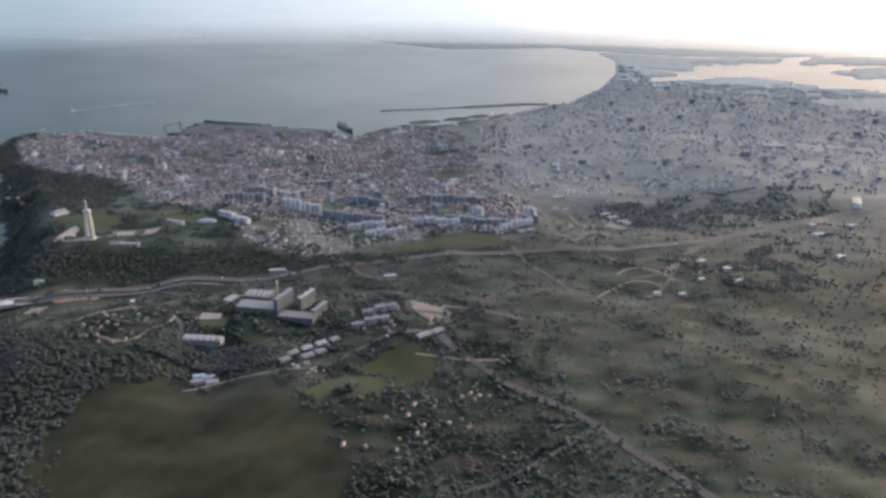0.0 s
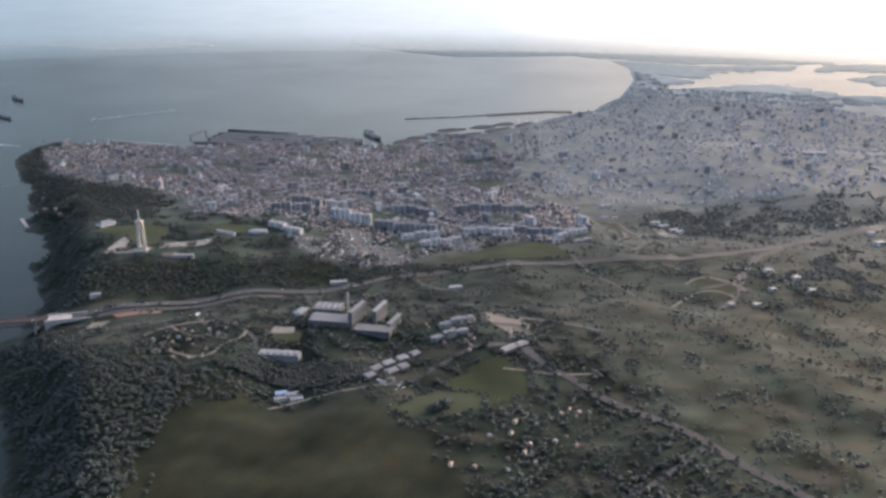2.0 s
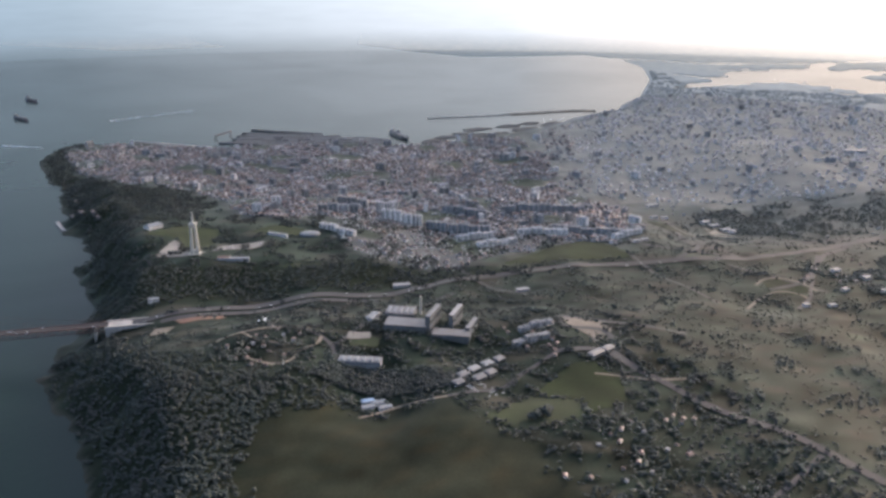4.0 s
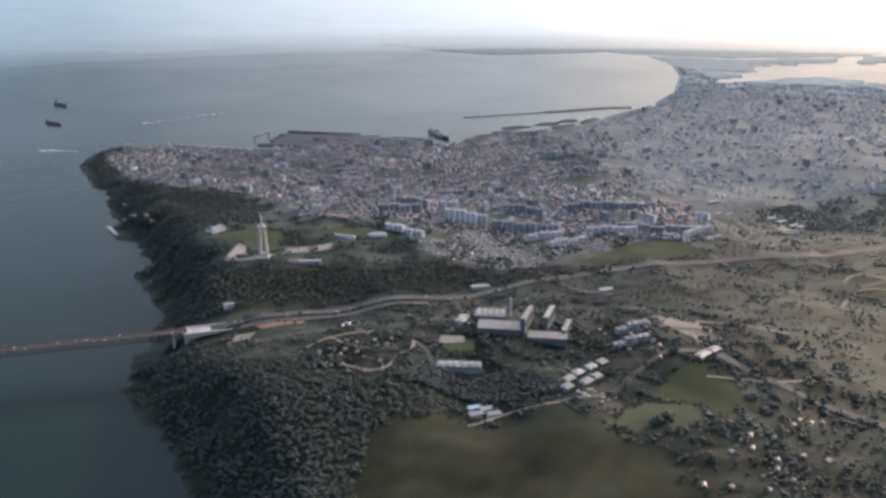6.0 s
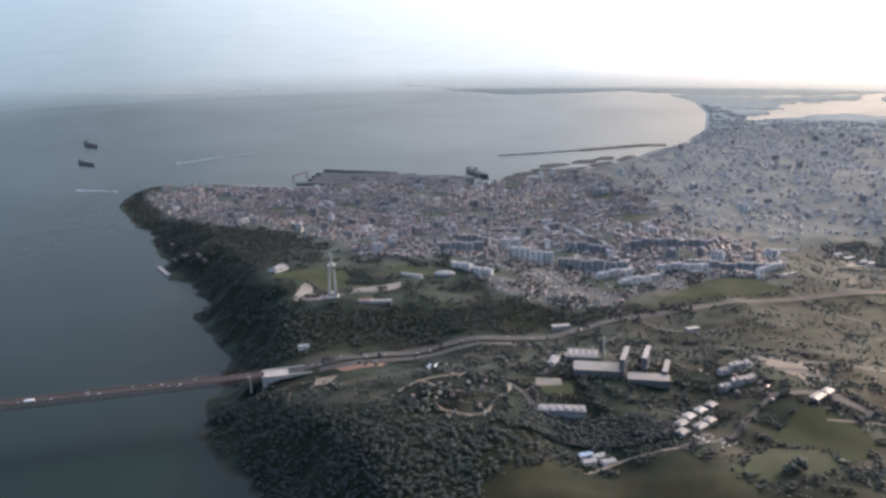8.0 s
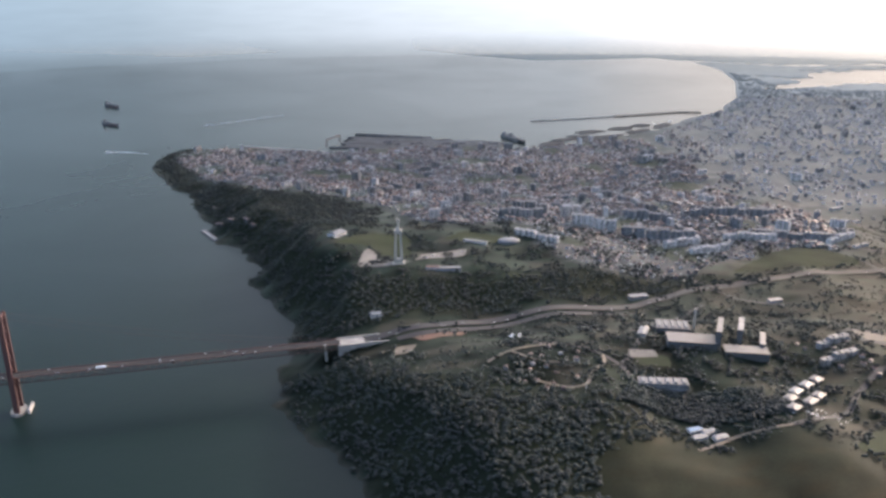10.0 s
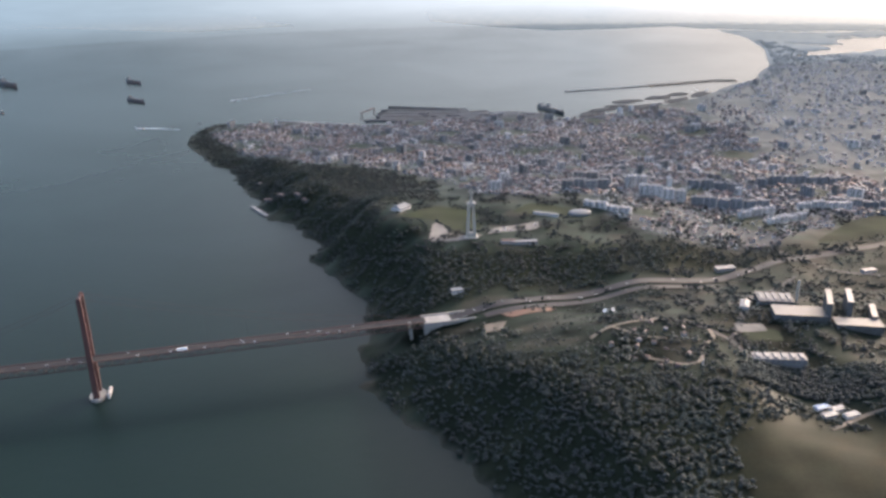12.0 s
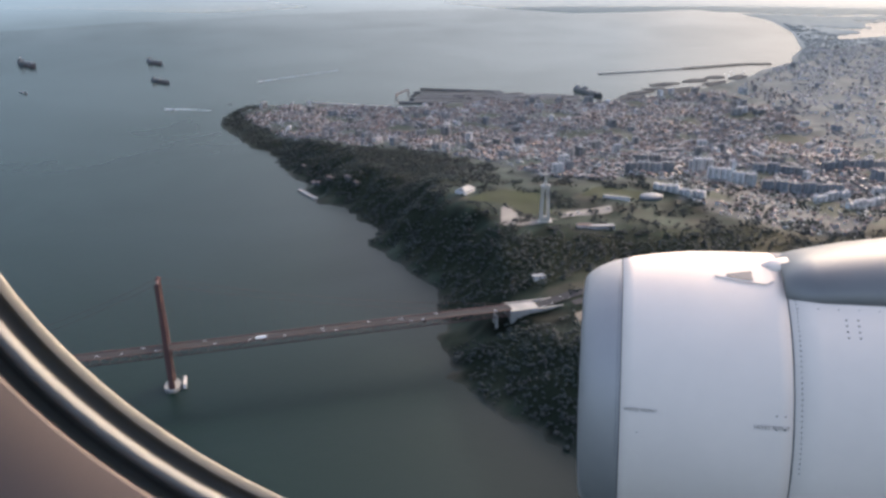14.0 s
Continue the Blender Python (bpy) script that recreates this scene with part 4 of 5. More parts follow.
for x, y, L, w, an in ((-204, 1524, 50, 24, 0.5), (-176, 1560, 54, 22, 0.5), (-150, 1590, 40, 20, 0.2), (-124, 1632, 62, 28, 0.35), (-130, 1570, 64, 30, 0.8), (-58, 1668, 58, 26, 0.5), (-14, 1700, 50, 24, 0.5), (-92, 1592, 70, 22, 0.7), (-30, 1642, 70, 24, 0.8), (30, 1702, 60, 30, 0.8)):
    b = Build(M_MUD)
    b.rings([[(math.cos(e) * L / 2 * k * (1 + 0.16 * math.sin(3 * e + x) + 0.1 * math.sin(7 * e + y)), math.sin(e) * w / 2 * k * (1 + 0.25 * math.cos(2 * e + y)), z) for e in np.linspace(0, math.tau, 16, endpoint=False)] for z, k in ((-2, 1.1), (0.7, 1.0), (1.2, 0.8))])
    ob = new("mudbank", b.mesh("mudbank"))
    ob.matrix_world = Matrix.Translation((x, y, 0)) @ Matrix.Rotation(an, 4, "Z")
    tagged(ob, "low dark mudbank beside the old dockyard", "mudbank")


r5 = random.Random(33)
DOCK_SHEDS = [(r5.uniform(-500, -290), r5.uniform(1500, 1530), r5.uniform(8, 18), r5.uniform(5, 8)) for k in range(16)]


def make_gantry():
    t = thing("gantry_crane", "huge red shipyard gantry crane over the dock", "crane", (-585, 1484, 0))
    a, q = (-8, -14), (9, 21)
    for p in (a, q):
        leg = Build(M_RED)
        for s in (-1, 1):
            leg.beam((p[0] + s * 2.2, p[1], 2), (p[0] + s * 0.5, p[1], 15.5), 0.55)
        leg.beam((p[0] - 1.6, p[1], 6), (p[0] + 1.6, p[1], 6), 0.4)
        part("leg", leg, t)
    beam = Build(M_RED)
    for s in (-0.8, 0.8):
        beam.beam((a[0] + s, a[1] - 3, 16), (q[0] + s, q[1] + 3, 16), 0.8)
    part("beam", beam, t)
    trolley = Build(M_STEEL)
    trolley.box((0, 2, 16.6), (2.4, 3, 1.4))
    part("trolley", trolley, t)


make_gantry()


def make_tower_house():
    x, y = -727, 1424
    t = thing("tower_block", "tall white tower block at the water's edge", "tower", (x, y, 0.5), 0.3)
    w = Build(M_WALLW)
    w.box((0, 0, 0), (6, 5, 14))
    part("wall", w, t)
    rf = Build(M_ROOFG)
    rf.box((0, 0, 14), (6.4, 5.4, 0.4))
    rf.box((0.6, 0, 14.4), (2, 2, 1.4))
    part("roof", rf, t)
    for k in range(7):
        g = Build(M_GLASS)
        g.box((0, 0, 0.9 + k * 1.9), (6.1, 5.1, 0.5))
        part("window_band", g, t)


make_tower_house()


def ship(x, y, turn, L, name, label, hull=None, deck_boxes=True):
    W, Hh = L * 0.15, L * 0.065
    t = thing(name, label, name, (x, y, 0), turn, "vessels on the river")
    hb = Build(hull or M_HULL)
    rows = []
    for k in np.linspace(-1, 1, 13):
        half = W / 2 * (1 - max(0, (k - 0.45) / 0.55) ** 1.8) * (0.86 if k < -0.95 else 1) + 0.02
        sheer = Hh * (1 + 0.35 * max(0, k) ** 3)
        rows.append([(k * L / 2, -half * 0.8, -1), (k * L / 2, half * 0.8, -1), (k * L / 2, half, sheer), (k * L / 2, -half, sheer)])
    hb.rings(rows)
    part("hull", hb, t)
    sup = Build(M_WALLW if hull is M_WHITE else M_WALL, M_GLASS)
    sup.box((-L * 0.36, 0, Hh * 0.95), (L * 0.13, W * 0.8, L * 0.06))
    sup.box((-L * 0.36, 0, Hh * 0.95 + L * 0.06), (L * 0.09, W * 0.9, L * 0.022), slot=1)
    sup.box((-L * 0.38, 0, Hh * 0.95 + L * 0.082), (L * 0.04, W * 0.3, L * 0.04))
    part("superstructure", sup, t, "pale ship's bridge and funnel")
    if deck_boxes:
        for i in range(5):
            c = Build(M_STEEL)
            c.box((-L * 0.2 + i * L * 0.13, 0, Hh * 0.97), (L * 0.11, W * 0.78, L * 0.035))
            part("hatch", c, t)
        m = Build(M_STEEL)
        m.beam((L * 0.42, 0, Hh), (L * 0.42, 0, Hh + L * 0.08), L * 0.006)
        part("mast", m, t)
    return t


ship(-1404, 1856, math.atan2(-50, 62), 78, "cargo_ship", "dark cargo ship at anchor on the river")
ship(-1141, 1881, math.atan2(-37, 45), 58, "cargo_ship", "dark cargo ship at anchor on the river")
ship(-1054, 1669, math.atan2(-29, 43), 52, "cargo_ship", "dark cargo ship at anchor on the river")
ship(-1265, 1566, 2.6, 22, "workboat", "small dark workboat on the river", deck_boxes=False)
ship(-956, 1431, math.pi - 0.1, 16, "ferry", "white ferry leaving a wake behind it", M_WHITE, False)
ship(-866, 1671, math.pi + 0.72, 12, "motorboat", "small boat drawing a long white wake", M_WHITE, False)
ship(-867, 1467, 0.4, 7, "motorboat", "small dark boat near the bank", None, False)
ship(-832, 1459, 0.2, 7, "motorboat", "small dark boat near the bank", None, False)
ship(-276, 1562, -1.1, 56, "moored_ship", "grey ship moored beside the old dockyard", M_CONC)
ship(-264, 1548, -1.1, 60, "moored_ship", "grey ship moored beside the old dockyard", M_PIER)
for k in range(14):
    ship(r1.uniform(10, 70), r1.uniform(1690, 1760), r1.uniform(0, 6), r1.uniform(4, 8), "sailing_boat", "small white boat in the marina", M_WHITE, False)


def wake(a, q, w0, w1):
    n = 26
    b = Build(M_FOAM)
    dx, dy = q[0] - a[0], q[1] - a[1]
    L = math.hypot(dx, dy)
    vs = []
    for i in range(n + 1):
        k = i / n
        w = (w0 + (w1 - w0) * k) * (1 + 0.35 * math.sin(i * 2.1)) * (1 if i < n else 0.1)
        o = 3 * math.sin(k * 3)
        for s in (-1, 1):
            vs.append((a[0] + dx * k - dy / L * (w * s / 2 + o), a[1] + dy * k + dx / L * (w * s / 2 + o), 0.12))
    b.add(vs, [(2 * i, 2 * i + 1, 2 * i + 3, 2 * i + 2) for i in range(n)])
    tagged(new("wake", b.mesh("wake")), "thin white foam wake on the water", "wake", kind="stuff")


wake((-947, 1432), (-885, 1421), 3.5, 1.2)
wake((-861, 1675), (-735, 1788), 2.2, 1.5)


# ---------------------------------------------------------------- the works, sheds, village and halls
def hall(name, x, y, turn, size, wallm, roofm, label, category, ridge=0.12, strips=0, z=None):
    w, d, h = size
    t = thing(name, label, category, (x, y, ground_at(x, y) if z is None else z), turn)
    b = Build(wallm)
    b.box((0, 0, -2), (w, d, h + 2))
    part("wall", b, t)
    rf = Build(roofm)
    if ridge:
        rf.gable((0, 0, h), (w, d, d * ridge), over=0.25)
    else:
        rf.box((0, 0, h), (w + 0.3, d + 0.3, 0.3))
    part("roof", rf, t)
    for i in range(strips):
        s = Build(M_ROOFW)
        u = (i + 0.5) / strips * w - w / 2
        s.box((u, 0, h + 0.3), (w / strips * 0.5, d * 0.85, 0.9), taper=0.8)
        part("roof_light", s, t, "white sawtooth roof light")
    n = max(2, int(w / 3))
    for i in range(n):
        g = Build(M_GLASS)
        g.box(((i + 0.5) / n * w - w / 2, -d / 2, h * 0.45), (w / n * 0.6, 0.12, h * 0.3))
        part("window", g, t)
    return t


A = -0.12
hall("works_hall", -193, 660, A, (24, 16, 4), M_PIER, M_DARKROOF, "works hall with white sawtooth roof lights", "factory", 0, 5)
hall("works_wing", -216, 652, A + 1.35, (14, 6, 3.5), M_WALL, M_ROOFW, "low works wing with a pale sheet roof", "factory", 0.1)
hall("works_wing", -186, 632, A, (34, 16, 4.5), M_PIER, M_DARKROOF, "long dark works building with a flat roof", "factory", 0)
hall("works_wing", -150, 622, A, (30, 12, 4), M_PIER, M_DARKROOF, "long dark works building with a flat roof", "factory", 0)
for x, y, h, w in ((-165, 637, 13.5, 26), (-147, 646, 12.5, 24), (-134, 636, 7, 22)):
    hall("silo_block", x, y, 1.25, (w, 3.6, h), M_PIER, M_ROOFG, "tall narrow grey concrete works block", "factory", 0)
hall("sports_hall", -217, 579, -0.05, (32, 9, 3.5), M_WALLG, M_ROOFG, "long grey sports hall with a metal roof", "hall", 0, 6)
hall("sanctuary_hall", -477, 861, 1.0, (17, 11, 3.2), M_WALLW, M_ROOFW, "white hall with a sloping sheet roof on the cliff", "hall", 0.22)
hall("visitor_building", -364, 782, 0.1, (22, 5, 2.4), M_WALLG, M_ROOFG, "long low visitor building beside the monument", "hall", 0)
hall("shop_row", -378, 783, 0.1, (12, 6, 2.2), M_WALLW, M_TILE, "low tiled shop row beside the monument", "shop", 0.2)
hall("grandstand", -340, 851, -0.35, (24, 3.5, 2.2), M_WALLW, M_ROOFW, "long white roofed grandstand at the pitch", "grandstand", 0)
hall("school_building", -200, 751, 0.2, (16, 6, 2.6), M_WALL, M_ROOFG, "pale school building among trees", "school", 0)
hall("white_warehouse", -86, 745, 0.3, (12, 5, 2.4), M_WALL, M_ROOFG, "pale warehouse beside the motorway", "warehouse", 0)
hall("long_warehouse", 453, 1288, -0.1, (34, 12, 6), M_WALLW, M_ROOFW, "long white warehouse with a shiny roof", "warehouse", 0.06)
hall("long_warehouse", 474, 1020, 1.2, (30, 9, 5), M_WALLW, M_ROOFW, "long white warehouse with a shiny roof", "warehouse", 0.06)
for x, y, w in ((162, 1030, 12), (170, 1018, 14), (180, 1004, 12), (186, 998, 8), (105, 1080, 18), (392, 942, 9), (390, 915, 12), (386, 842, 10), (255, 797, 7), (440, 947, 12), (235, 820, 8)):
    hall("white_hall", x, y, 0.3 + 0.01 * w, (w, 6, 3), M_WALLW, M_ROOFW, "low white commercial hall by the road", "hall", 0)
for x, y, w in ((-132, 574, 9), (-122, 583, 9), (-113, 590, 8), (-140, 562, 9), (-128, 560, 10), (-143, 548, 8), (-120, 568, 8), (-40, 592, 14), (-30, 600, 10)):
    hall("metal_shed", x, y, 0.75, (w, 6.5, 2.6), M_PIER, M_ROOFW if (w == 9 and x > -138) else M_DARKROOF, "metal workshop shed with a ribbed roof", "shed", 0.12)
for x, y in ((-205, 528), (-198, 534), (-206, 536), (-193, 527)):
    hall("farm_shed", x, y, 0.35, (9, 4, 2), M_WALLW, M_ROOFW if y != 536 else M_BLUE, "white farm shed with a pale roof", "shed", 0.12)


def make_oval():
    x, y = -307, 859
    t = thing("sports_dome", "low oval white sports dome beside the pitch", "sports hall", (x, y, ground_at(x, y)), 0.2)
    b = Build(M_ROOFW)
    b.rings([[(11 * k * math.cos(e), 7.5 * k * math.sin(e), z) for e in np.linspace(0, math.tau, 28, endpoint=False)] for z, k in ((-2, 1), (1.6, 1), (2.5, 0.93), (3.2, 0.7), (3.6, 0.35), (3.7, 0.05))])
    part("roof", b, t, smooth=True)


make_oval()


def chimney(x, y, h, r, label):
    t = thing("chimney", label, "chimney", (x, y, ground_at(x, y)))
    b = Build(M_STONE)
    b.rings([[(r * k * math.cos(e), r * k * math.sin(e), z) for e in np.linspace(0, math.tau, 12, endpoint=False)] for z, k in ((-1, 1.3), (h * 0.5, 1.1), (h * 0.96, 0.95), (h * 0.97, 1.1), (h, 1.1))])
    part("shaft", b, t)


for x, y, w, d in DOCK_SHEDS:
    hall("dock_shed", x, y, 0.12, (w, d, 1.6), M_PIER, M_DARKROOF, "long dark dock shed on the shipyard quay", "shed", 0.15, z=2.0)
chimney(-176.5, 661, 16.5, 0.8, "slender cream works chimney beside the hall")
chimney(-270, 559, 6, 0.5, "short white post beside the village")

VILLAGE = [(-324, 584), (-304, 632), (-262, 624), (-246, 577), (-270, 556), (-298, 562)]
HAMLET = [(-80, 470), (-40, 495), (10, 520), (30, 505), (10, 470), (-50, 430), (-85, 440)]
ESTATE = [(-105, 600), (-70, 590), (-62, 630), (-70, 660), (-110, 640)]
EASTVILLE = [(180, 800), (260, 760), (420, 800), (470, 900), (420, 960), (300, 880)]
r2 = random.Random(5)
for region, n, seed in ((VILLAGE, 28, 3), (HAMLET, 26, 4), (ESTATE, 26, 6), (EASTVILLE, 40, 8)):
    for x, y in scatter(region, n, seed):
        if free(x, y, 3.2):
            TAKEN.append((x, y, 3.2))
            house(float(x), float(y), r2.uniform(0, 3.14), r2.choice((1, 3, 6, 8, 0, 4)), r2.uniform(0.45, 0.7))
row_of_flats((-102, 610), (-72, 625), 3, 4.5, 3, M_WALL)
row_of_flats((-96, 632), (-68, 650), 3, 4.5, 3, M_WALLG)


def parked(x, y, turn):
    z = ground_at(x, y) + 0.55
    v = thing("car", "small parked car in pale paint", "car", (x, y, z), turn, "parked cars")
    b = Build(M_CAR, M_GLASS)
    b.box((0, 0, 0.1), (1.75, 0.72, 0.32))
    b.box((-0.05, 0, 0.42), (1.0, 0.66, 0.24), slot=1, taper=0.85)
    part("body", b, v)


for x, y in list(scatter([(-150, 545), (-128, 552), (-108, 540), (-120, 530)], 26, 41)) + list(scatter([(-392, 800), (-352, 815), (-350, 828), (-388, 812)], 18, 42)):
    parked(float(x), float(y), 0.7)



# small things along the bank and the motorway
for x, y, w, an in ((-612, 995, 11, -0.9), (-602, 984, 8, -0.9), (-634, 1008, 9, -0.6), (-678, 1086, 7, -1.0), (-648, 1012, 7, -0.6), (-656, 1026, 6, -0.9)):
    hall("boathouse", x + 6, y + 2, an, (w, 4, 2.4), M_PIER, M_TILE, "old grey riverside warehouse below the cliff", "warehouse", 0.2)
slab("jetty", [(-664, 1014), (-639, 981)], 5, 1.6, M_CONC, "short concrete jetty below the cliff", "jetty")
hall("toll_office", -421, 706, 0.35, (9, 5, 2.4), M_WALLW, M_ROOFW, "small white office beside the motorway", "office", 0)
for i, (x, y) in enumerate(scatter([(-318, 660), (-312, 668), (-302, 662), (-304, 652)], 9, 51)):
    v = thing("tent", "small blue and white canvas tent", "tent", (float(x), float(y), ground_at(float(x), float(y))), 0.3 * i, "tents on the hill")
    b = Build(M_BLUE if i % 2 else M_WHITE)
    b.box((0, 0, -0.3), (2.4, 1.8, 1.3))
    part("wall", b, v)
    b = Build(M_WHITE)
    b.gable((0, 0, 1.0), (2.4, 1.8, 0.6), over=0.15)
    part("roof", b, v)
r4 = random.Random(77)
for k in range(34):
    i = r4.randrange(len(HIGHWAY) - 2)
    q = r4.random()
    (xa, ya), (xb, yb) = HIGHWAY[i], HIGHWAY[i + 1]
    an = math.atan2(yb - ya, xb - xa)
    o = r4.choice((-3.6, -1.6, 1.6, 3.6))
    c = parked(xa + (xb - xa) * q - math.sin(an) * o, ya + (yb - ya) * q + math.cos(an) * o, an)
for x, y, w in ((222, 767, 6), (257, 762, 7), (172, 731, 6), (196, 732, 7), (59, 903, 8), (49, 897, 7), (97, 1031, 9), (112, 1037, 8)):
    hall("white_hall", x, y, 0.2 + 0.02 * w, (w, 4.5, 2.6), M_WALLW, M_ROOFW, "low white commercial hall by the road", "hall", 0)


# ---------------------------------------------------------------- trees
def lump(cx, cy, cz, r, rnd):
    """One ragged clump of leaves: a knocked-about icosahedron."""
    g = (1 + 5 ** 0.5) / 2
    base = [(-1, g, 0), (1, g, 0), (-1, -g, 0), (1, -g, 0), (0, -1, g), (0, 1, g), (0, -1, -g), (0, 1, -g), (g, 0, -1), (g, 0, 1), (-g, 0, -1), (-g, 0, 1)]
    fs = [(0, 11, 5), (0, 5, 1), (0, 1, 7), (0, 7, 10), (0, 10, 11), (1, 5, 9), (5, 11, 4), (11, 10, 2), (10, 7, 6), (7, 1, 8), (3, 9, 4), (3, 4, 2), (3, 2, 6), (3, 6, 8), (3, 8, 9), (4, 9, 5), (2, 4, 11), (6, 2, 10), (8, 6, 7), (9, 8, 1)]
    k = r / 1.9
    return [(cx + x * k * rnd.uniform(0.7, 1.3), cy + y * k * rnd.uniform(0.7, 1.3), cz + z * k * 0.8 * rnd.uniform(0.7, 1.3)) for x, y, z in base], fs


def crown(seed, lumps, spread, height):
    rnd = random.Random(seed)
    b = Build(M_LEAF)
    for i in range(lumps):
        an, q = rnd.uniform(0, math.tau), rnd.uniform(0.2, 1)
        vs, fs = lump(spread * q * math.cos(an), spread * q * math.sin(an), height * (1 - 0.35 * q) + rnd.uniform(-0.4, 0.4), spread * rnd.uniform(0.45, 0.75), rnd)
        b.add(vs, fs)
    return b


def trunk(height):
    b = Build(M_BARK)
    b.rings([[(r * math.cos(e), r * math.sin(e), z) for e in np.linspace(0, math.tau, 6, endpoint=False)] for z, r in ((-0.6, 0.28), (height * 0.5, 0.2), (height, 0.1))])
    for an in (0.5, 2.4, 4.6):
        b.beam((0, 0, height * 0.55), (0.8 * math.cos(an), 0.8 * math.sin(an), height * 0.95), 0.08)
    return b


TREES = [(crown(s, 9, 1.7, 2.9).mesh("crown"), trunk(2.6).mesh("trunk")) for s in range(6)]


def tree(x, y, k, s, label="dark evergreen tree on the wooded slope"):
    t = thing("tree", label, "tree", (x, y, ground_at(x, y)), r2.uniform(0, 6.28), "trees of the slope")
    t.scale = (s, s, s * r2.uniform(0.85, 1.2))
    part("crown", TREES[k][0], t)
    part("trunk", TREES[k][1], t)


def mass(name, templates, places, label, category, leaf=None):
    """Many small plants in one mesh."""
    allv, allf, off = [], [], 0
    r = np.random.RandomState(len(places))
    g = land_height(places[:, 0], places[:, 1])
    ok = g > 0.8
    for (x, y), z in zip(places[ok], g[ok]):
        v, f = templates[r.randint(len(templates))]
        s, an = r.uniform(0.65, 1.35), r.uniform(0, math.tau)
        c, n = math.cos(an) * s, math.sin(an) * s
        w = np.stack([v[:, 0] * c - v[:, 1] * n + x, v[:, 0] * n + v[:, 1] * c + y, v[:, 2] * s + z], 1)
        allv.append(w)
        allf.append(f + off)
        off += len(v)
    v, f = np.concatenate(allv), np.concatenate(allf)
    me = bpy.data.meshes.new(name)
    me.vertices.add(len(v))
    me.vertices.foreach_set("co", v.ravel())
    me.loops.add(len(f) * 3)
    me.loops.foreach_set("vertex_index", f.ravel())
    me.polygons.add(len(f))
    me.polygons.foreach_set("loop_start", np.arange(0, len(f) * 3, 3))
    me.polygons.foreach_set("use_smooth", [True] * len(f))
    me.materials.append(leaf or M_LEAF)
    me.update(calc_edges=True)
    me.validate()
    tagged(new(name, me), label, category, kind="stuff")


def wood_places(region, n, seed):
    """Places in a wood whose edge wanders."""
    r = np.random.RandomState(seed)
    p = np.array(region)
    out = np.zeros((0, 2))
    while len(out) < n:
        q = r.uniform(p.min(0) - 25, p.max(0) + 25, (n * 2, 2))
        d = signed(q[:, 0], q[:, 1], region) + 13 * wob(q[:, 0], q[:, 1], 45, seed + 1) + r.uniform(-9, 9, len(q))
        out = np.concatenate([out, q[d > 0]])
    out = out[:n]
    return out[signed(out[:, 0], out[:, 1], FIELD) + 9 * wob(out[:, 0], out[:, 1], 36, 17) + 5 * wob(out[:, 0], out[:, 1], 11, 18) < 2]


def template(seed, lumps, spread, height):
    b = crown(seed, lumps, spread, height)
    return np.array(b.v), np.array(b.f)


T_TREE = [template(s + 20, 3, 1.3, 1.7) for s in range(6)]
T_COPSE = [template(s + 80, 2, 1.5, 1.5) for s in range(6)]
T_CLUMP = [template(s + 100, 3, 2.1, 0.9) for s in range(6)]
T_BUSH = [template(s + 40, 2, 1.1, 0.7) for s in range(5)]
T_FAR = [template(s + 60, 3, 2.0, 1.5) for s in range(5)]

near = scatter([(-420, 540), (-365, 452), (-325, 350), (-240, 270), (-160, 380), (-175, 460), (-260, 500), (-330, 560)], 260, 61)
for i, (x, y) in enumerate(near[signed(near[:, 0], near[:, 1], FIELD) < 2]):
    tree(float(x), float(y), i % 6, r2.uniform(0.75, 1.1))
for x, y in ((-86, 506), (-83.5, 508), (-88, 504), (-84, 503.5), (-92, 500), (-95, 499)):
    tree(x, y, r2.randrange(6), 1.7, "dark round tree standing in a meadow")
for poly in GREENS[:1]:
    for (x0, y0), (x1, y1) in zip(poly, poly[1:] + poly[:1]):
        for k in np.linspace(0, 1, 6)[:-1]:
            tree(x0 + (x1 - x0) * k + r2.uniform(-3, 3), y0 + (y1 - y0) * k + r2.uniform(-3, 3), r2.randrange(6), r2.uniform(0.45, 0.8), "dark hedge tree at the edge of a meadow")

LOWWOOD = [(-160, 300), (-150, 420), (-110, 465), (-60, 430), (-10, 455), (60, 500), (130, 400), (60, 250), (-100, 220)]
mass("wood", T_TREE, np.concatenate([wood_places(LOWWOOD, 3200, 73), wood_places(HILLWOOD, 7000, 71), wood_places(CLIFFWOOD, 7200, 72)]), "dense dark evergreen wood on the slopes", "wood")
OPEN = [(-430, 640), (-300, 550), (-230, 530), (-150, 460), (-160, 330), (100, 250), (420, 350), (600, 650), (480, 1000), (200, 1080), (60, 1000), (60, 880), (-30, 855), (-120, 790), (-200, 745), (-340, 690)]


def open_places(region, n, seed, wavelength, keep):
    p = scatter(region, n, seed)
    w = wob(p[:, 0], p[:, 1], wavelength, seed)
    q = p[w > keep]
    clear = np.ones(len(q), bool)
    for g in GREENS + [FIELD, PASTURE]:
        clear &= signed(q[:, 0], q[:, 1], g) < 2
    for a, b2 in zip(HIGHWAY, HIGHWAY[1:]):
        clear &= seg_dist(q[:, 0], q[:, 1], a, b2) > 9
    for x, y, r in TAKEN:
        clear &= (q[:, 0] - x) ** 2 + (q[:, 1] - y) ** 2 > r * r * 0.7
    return q[clear]


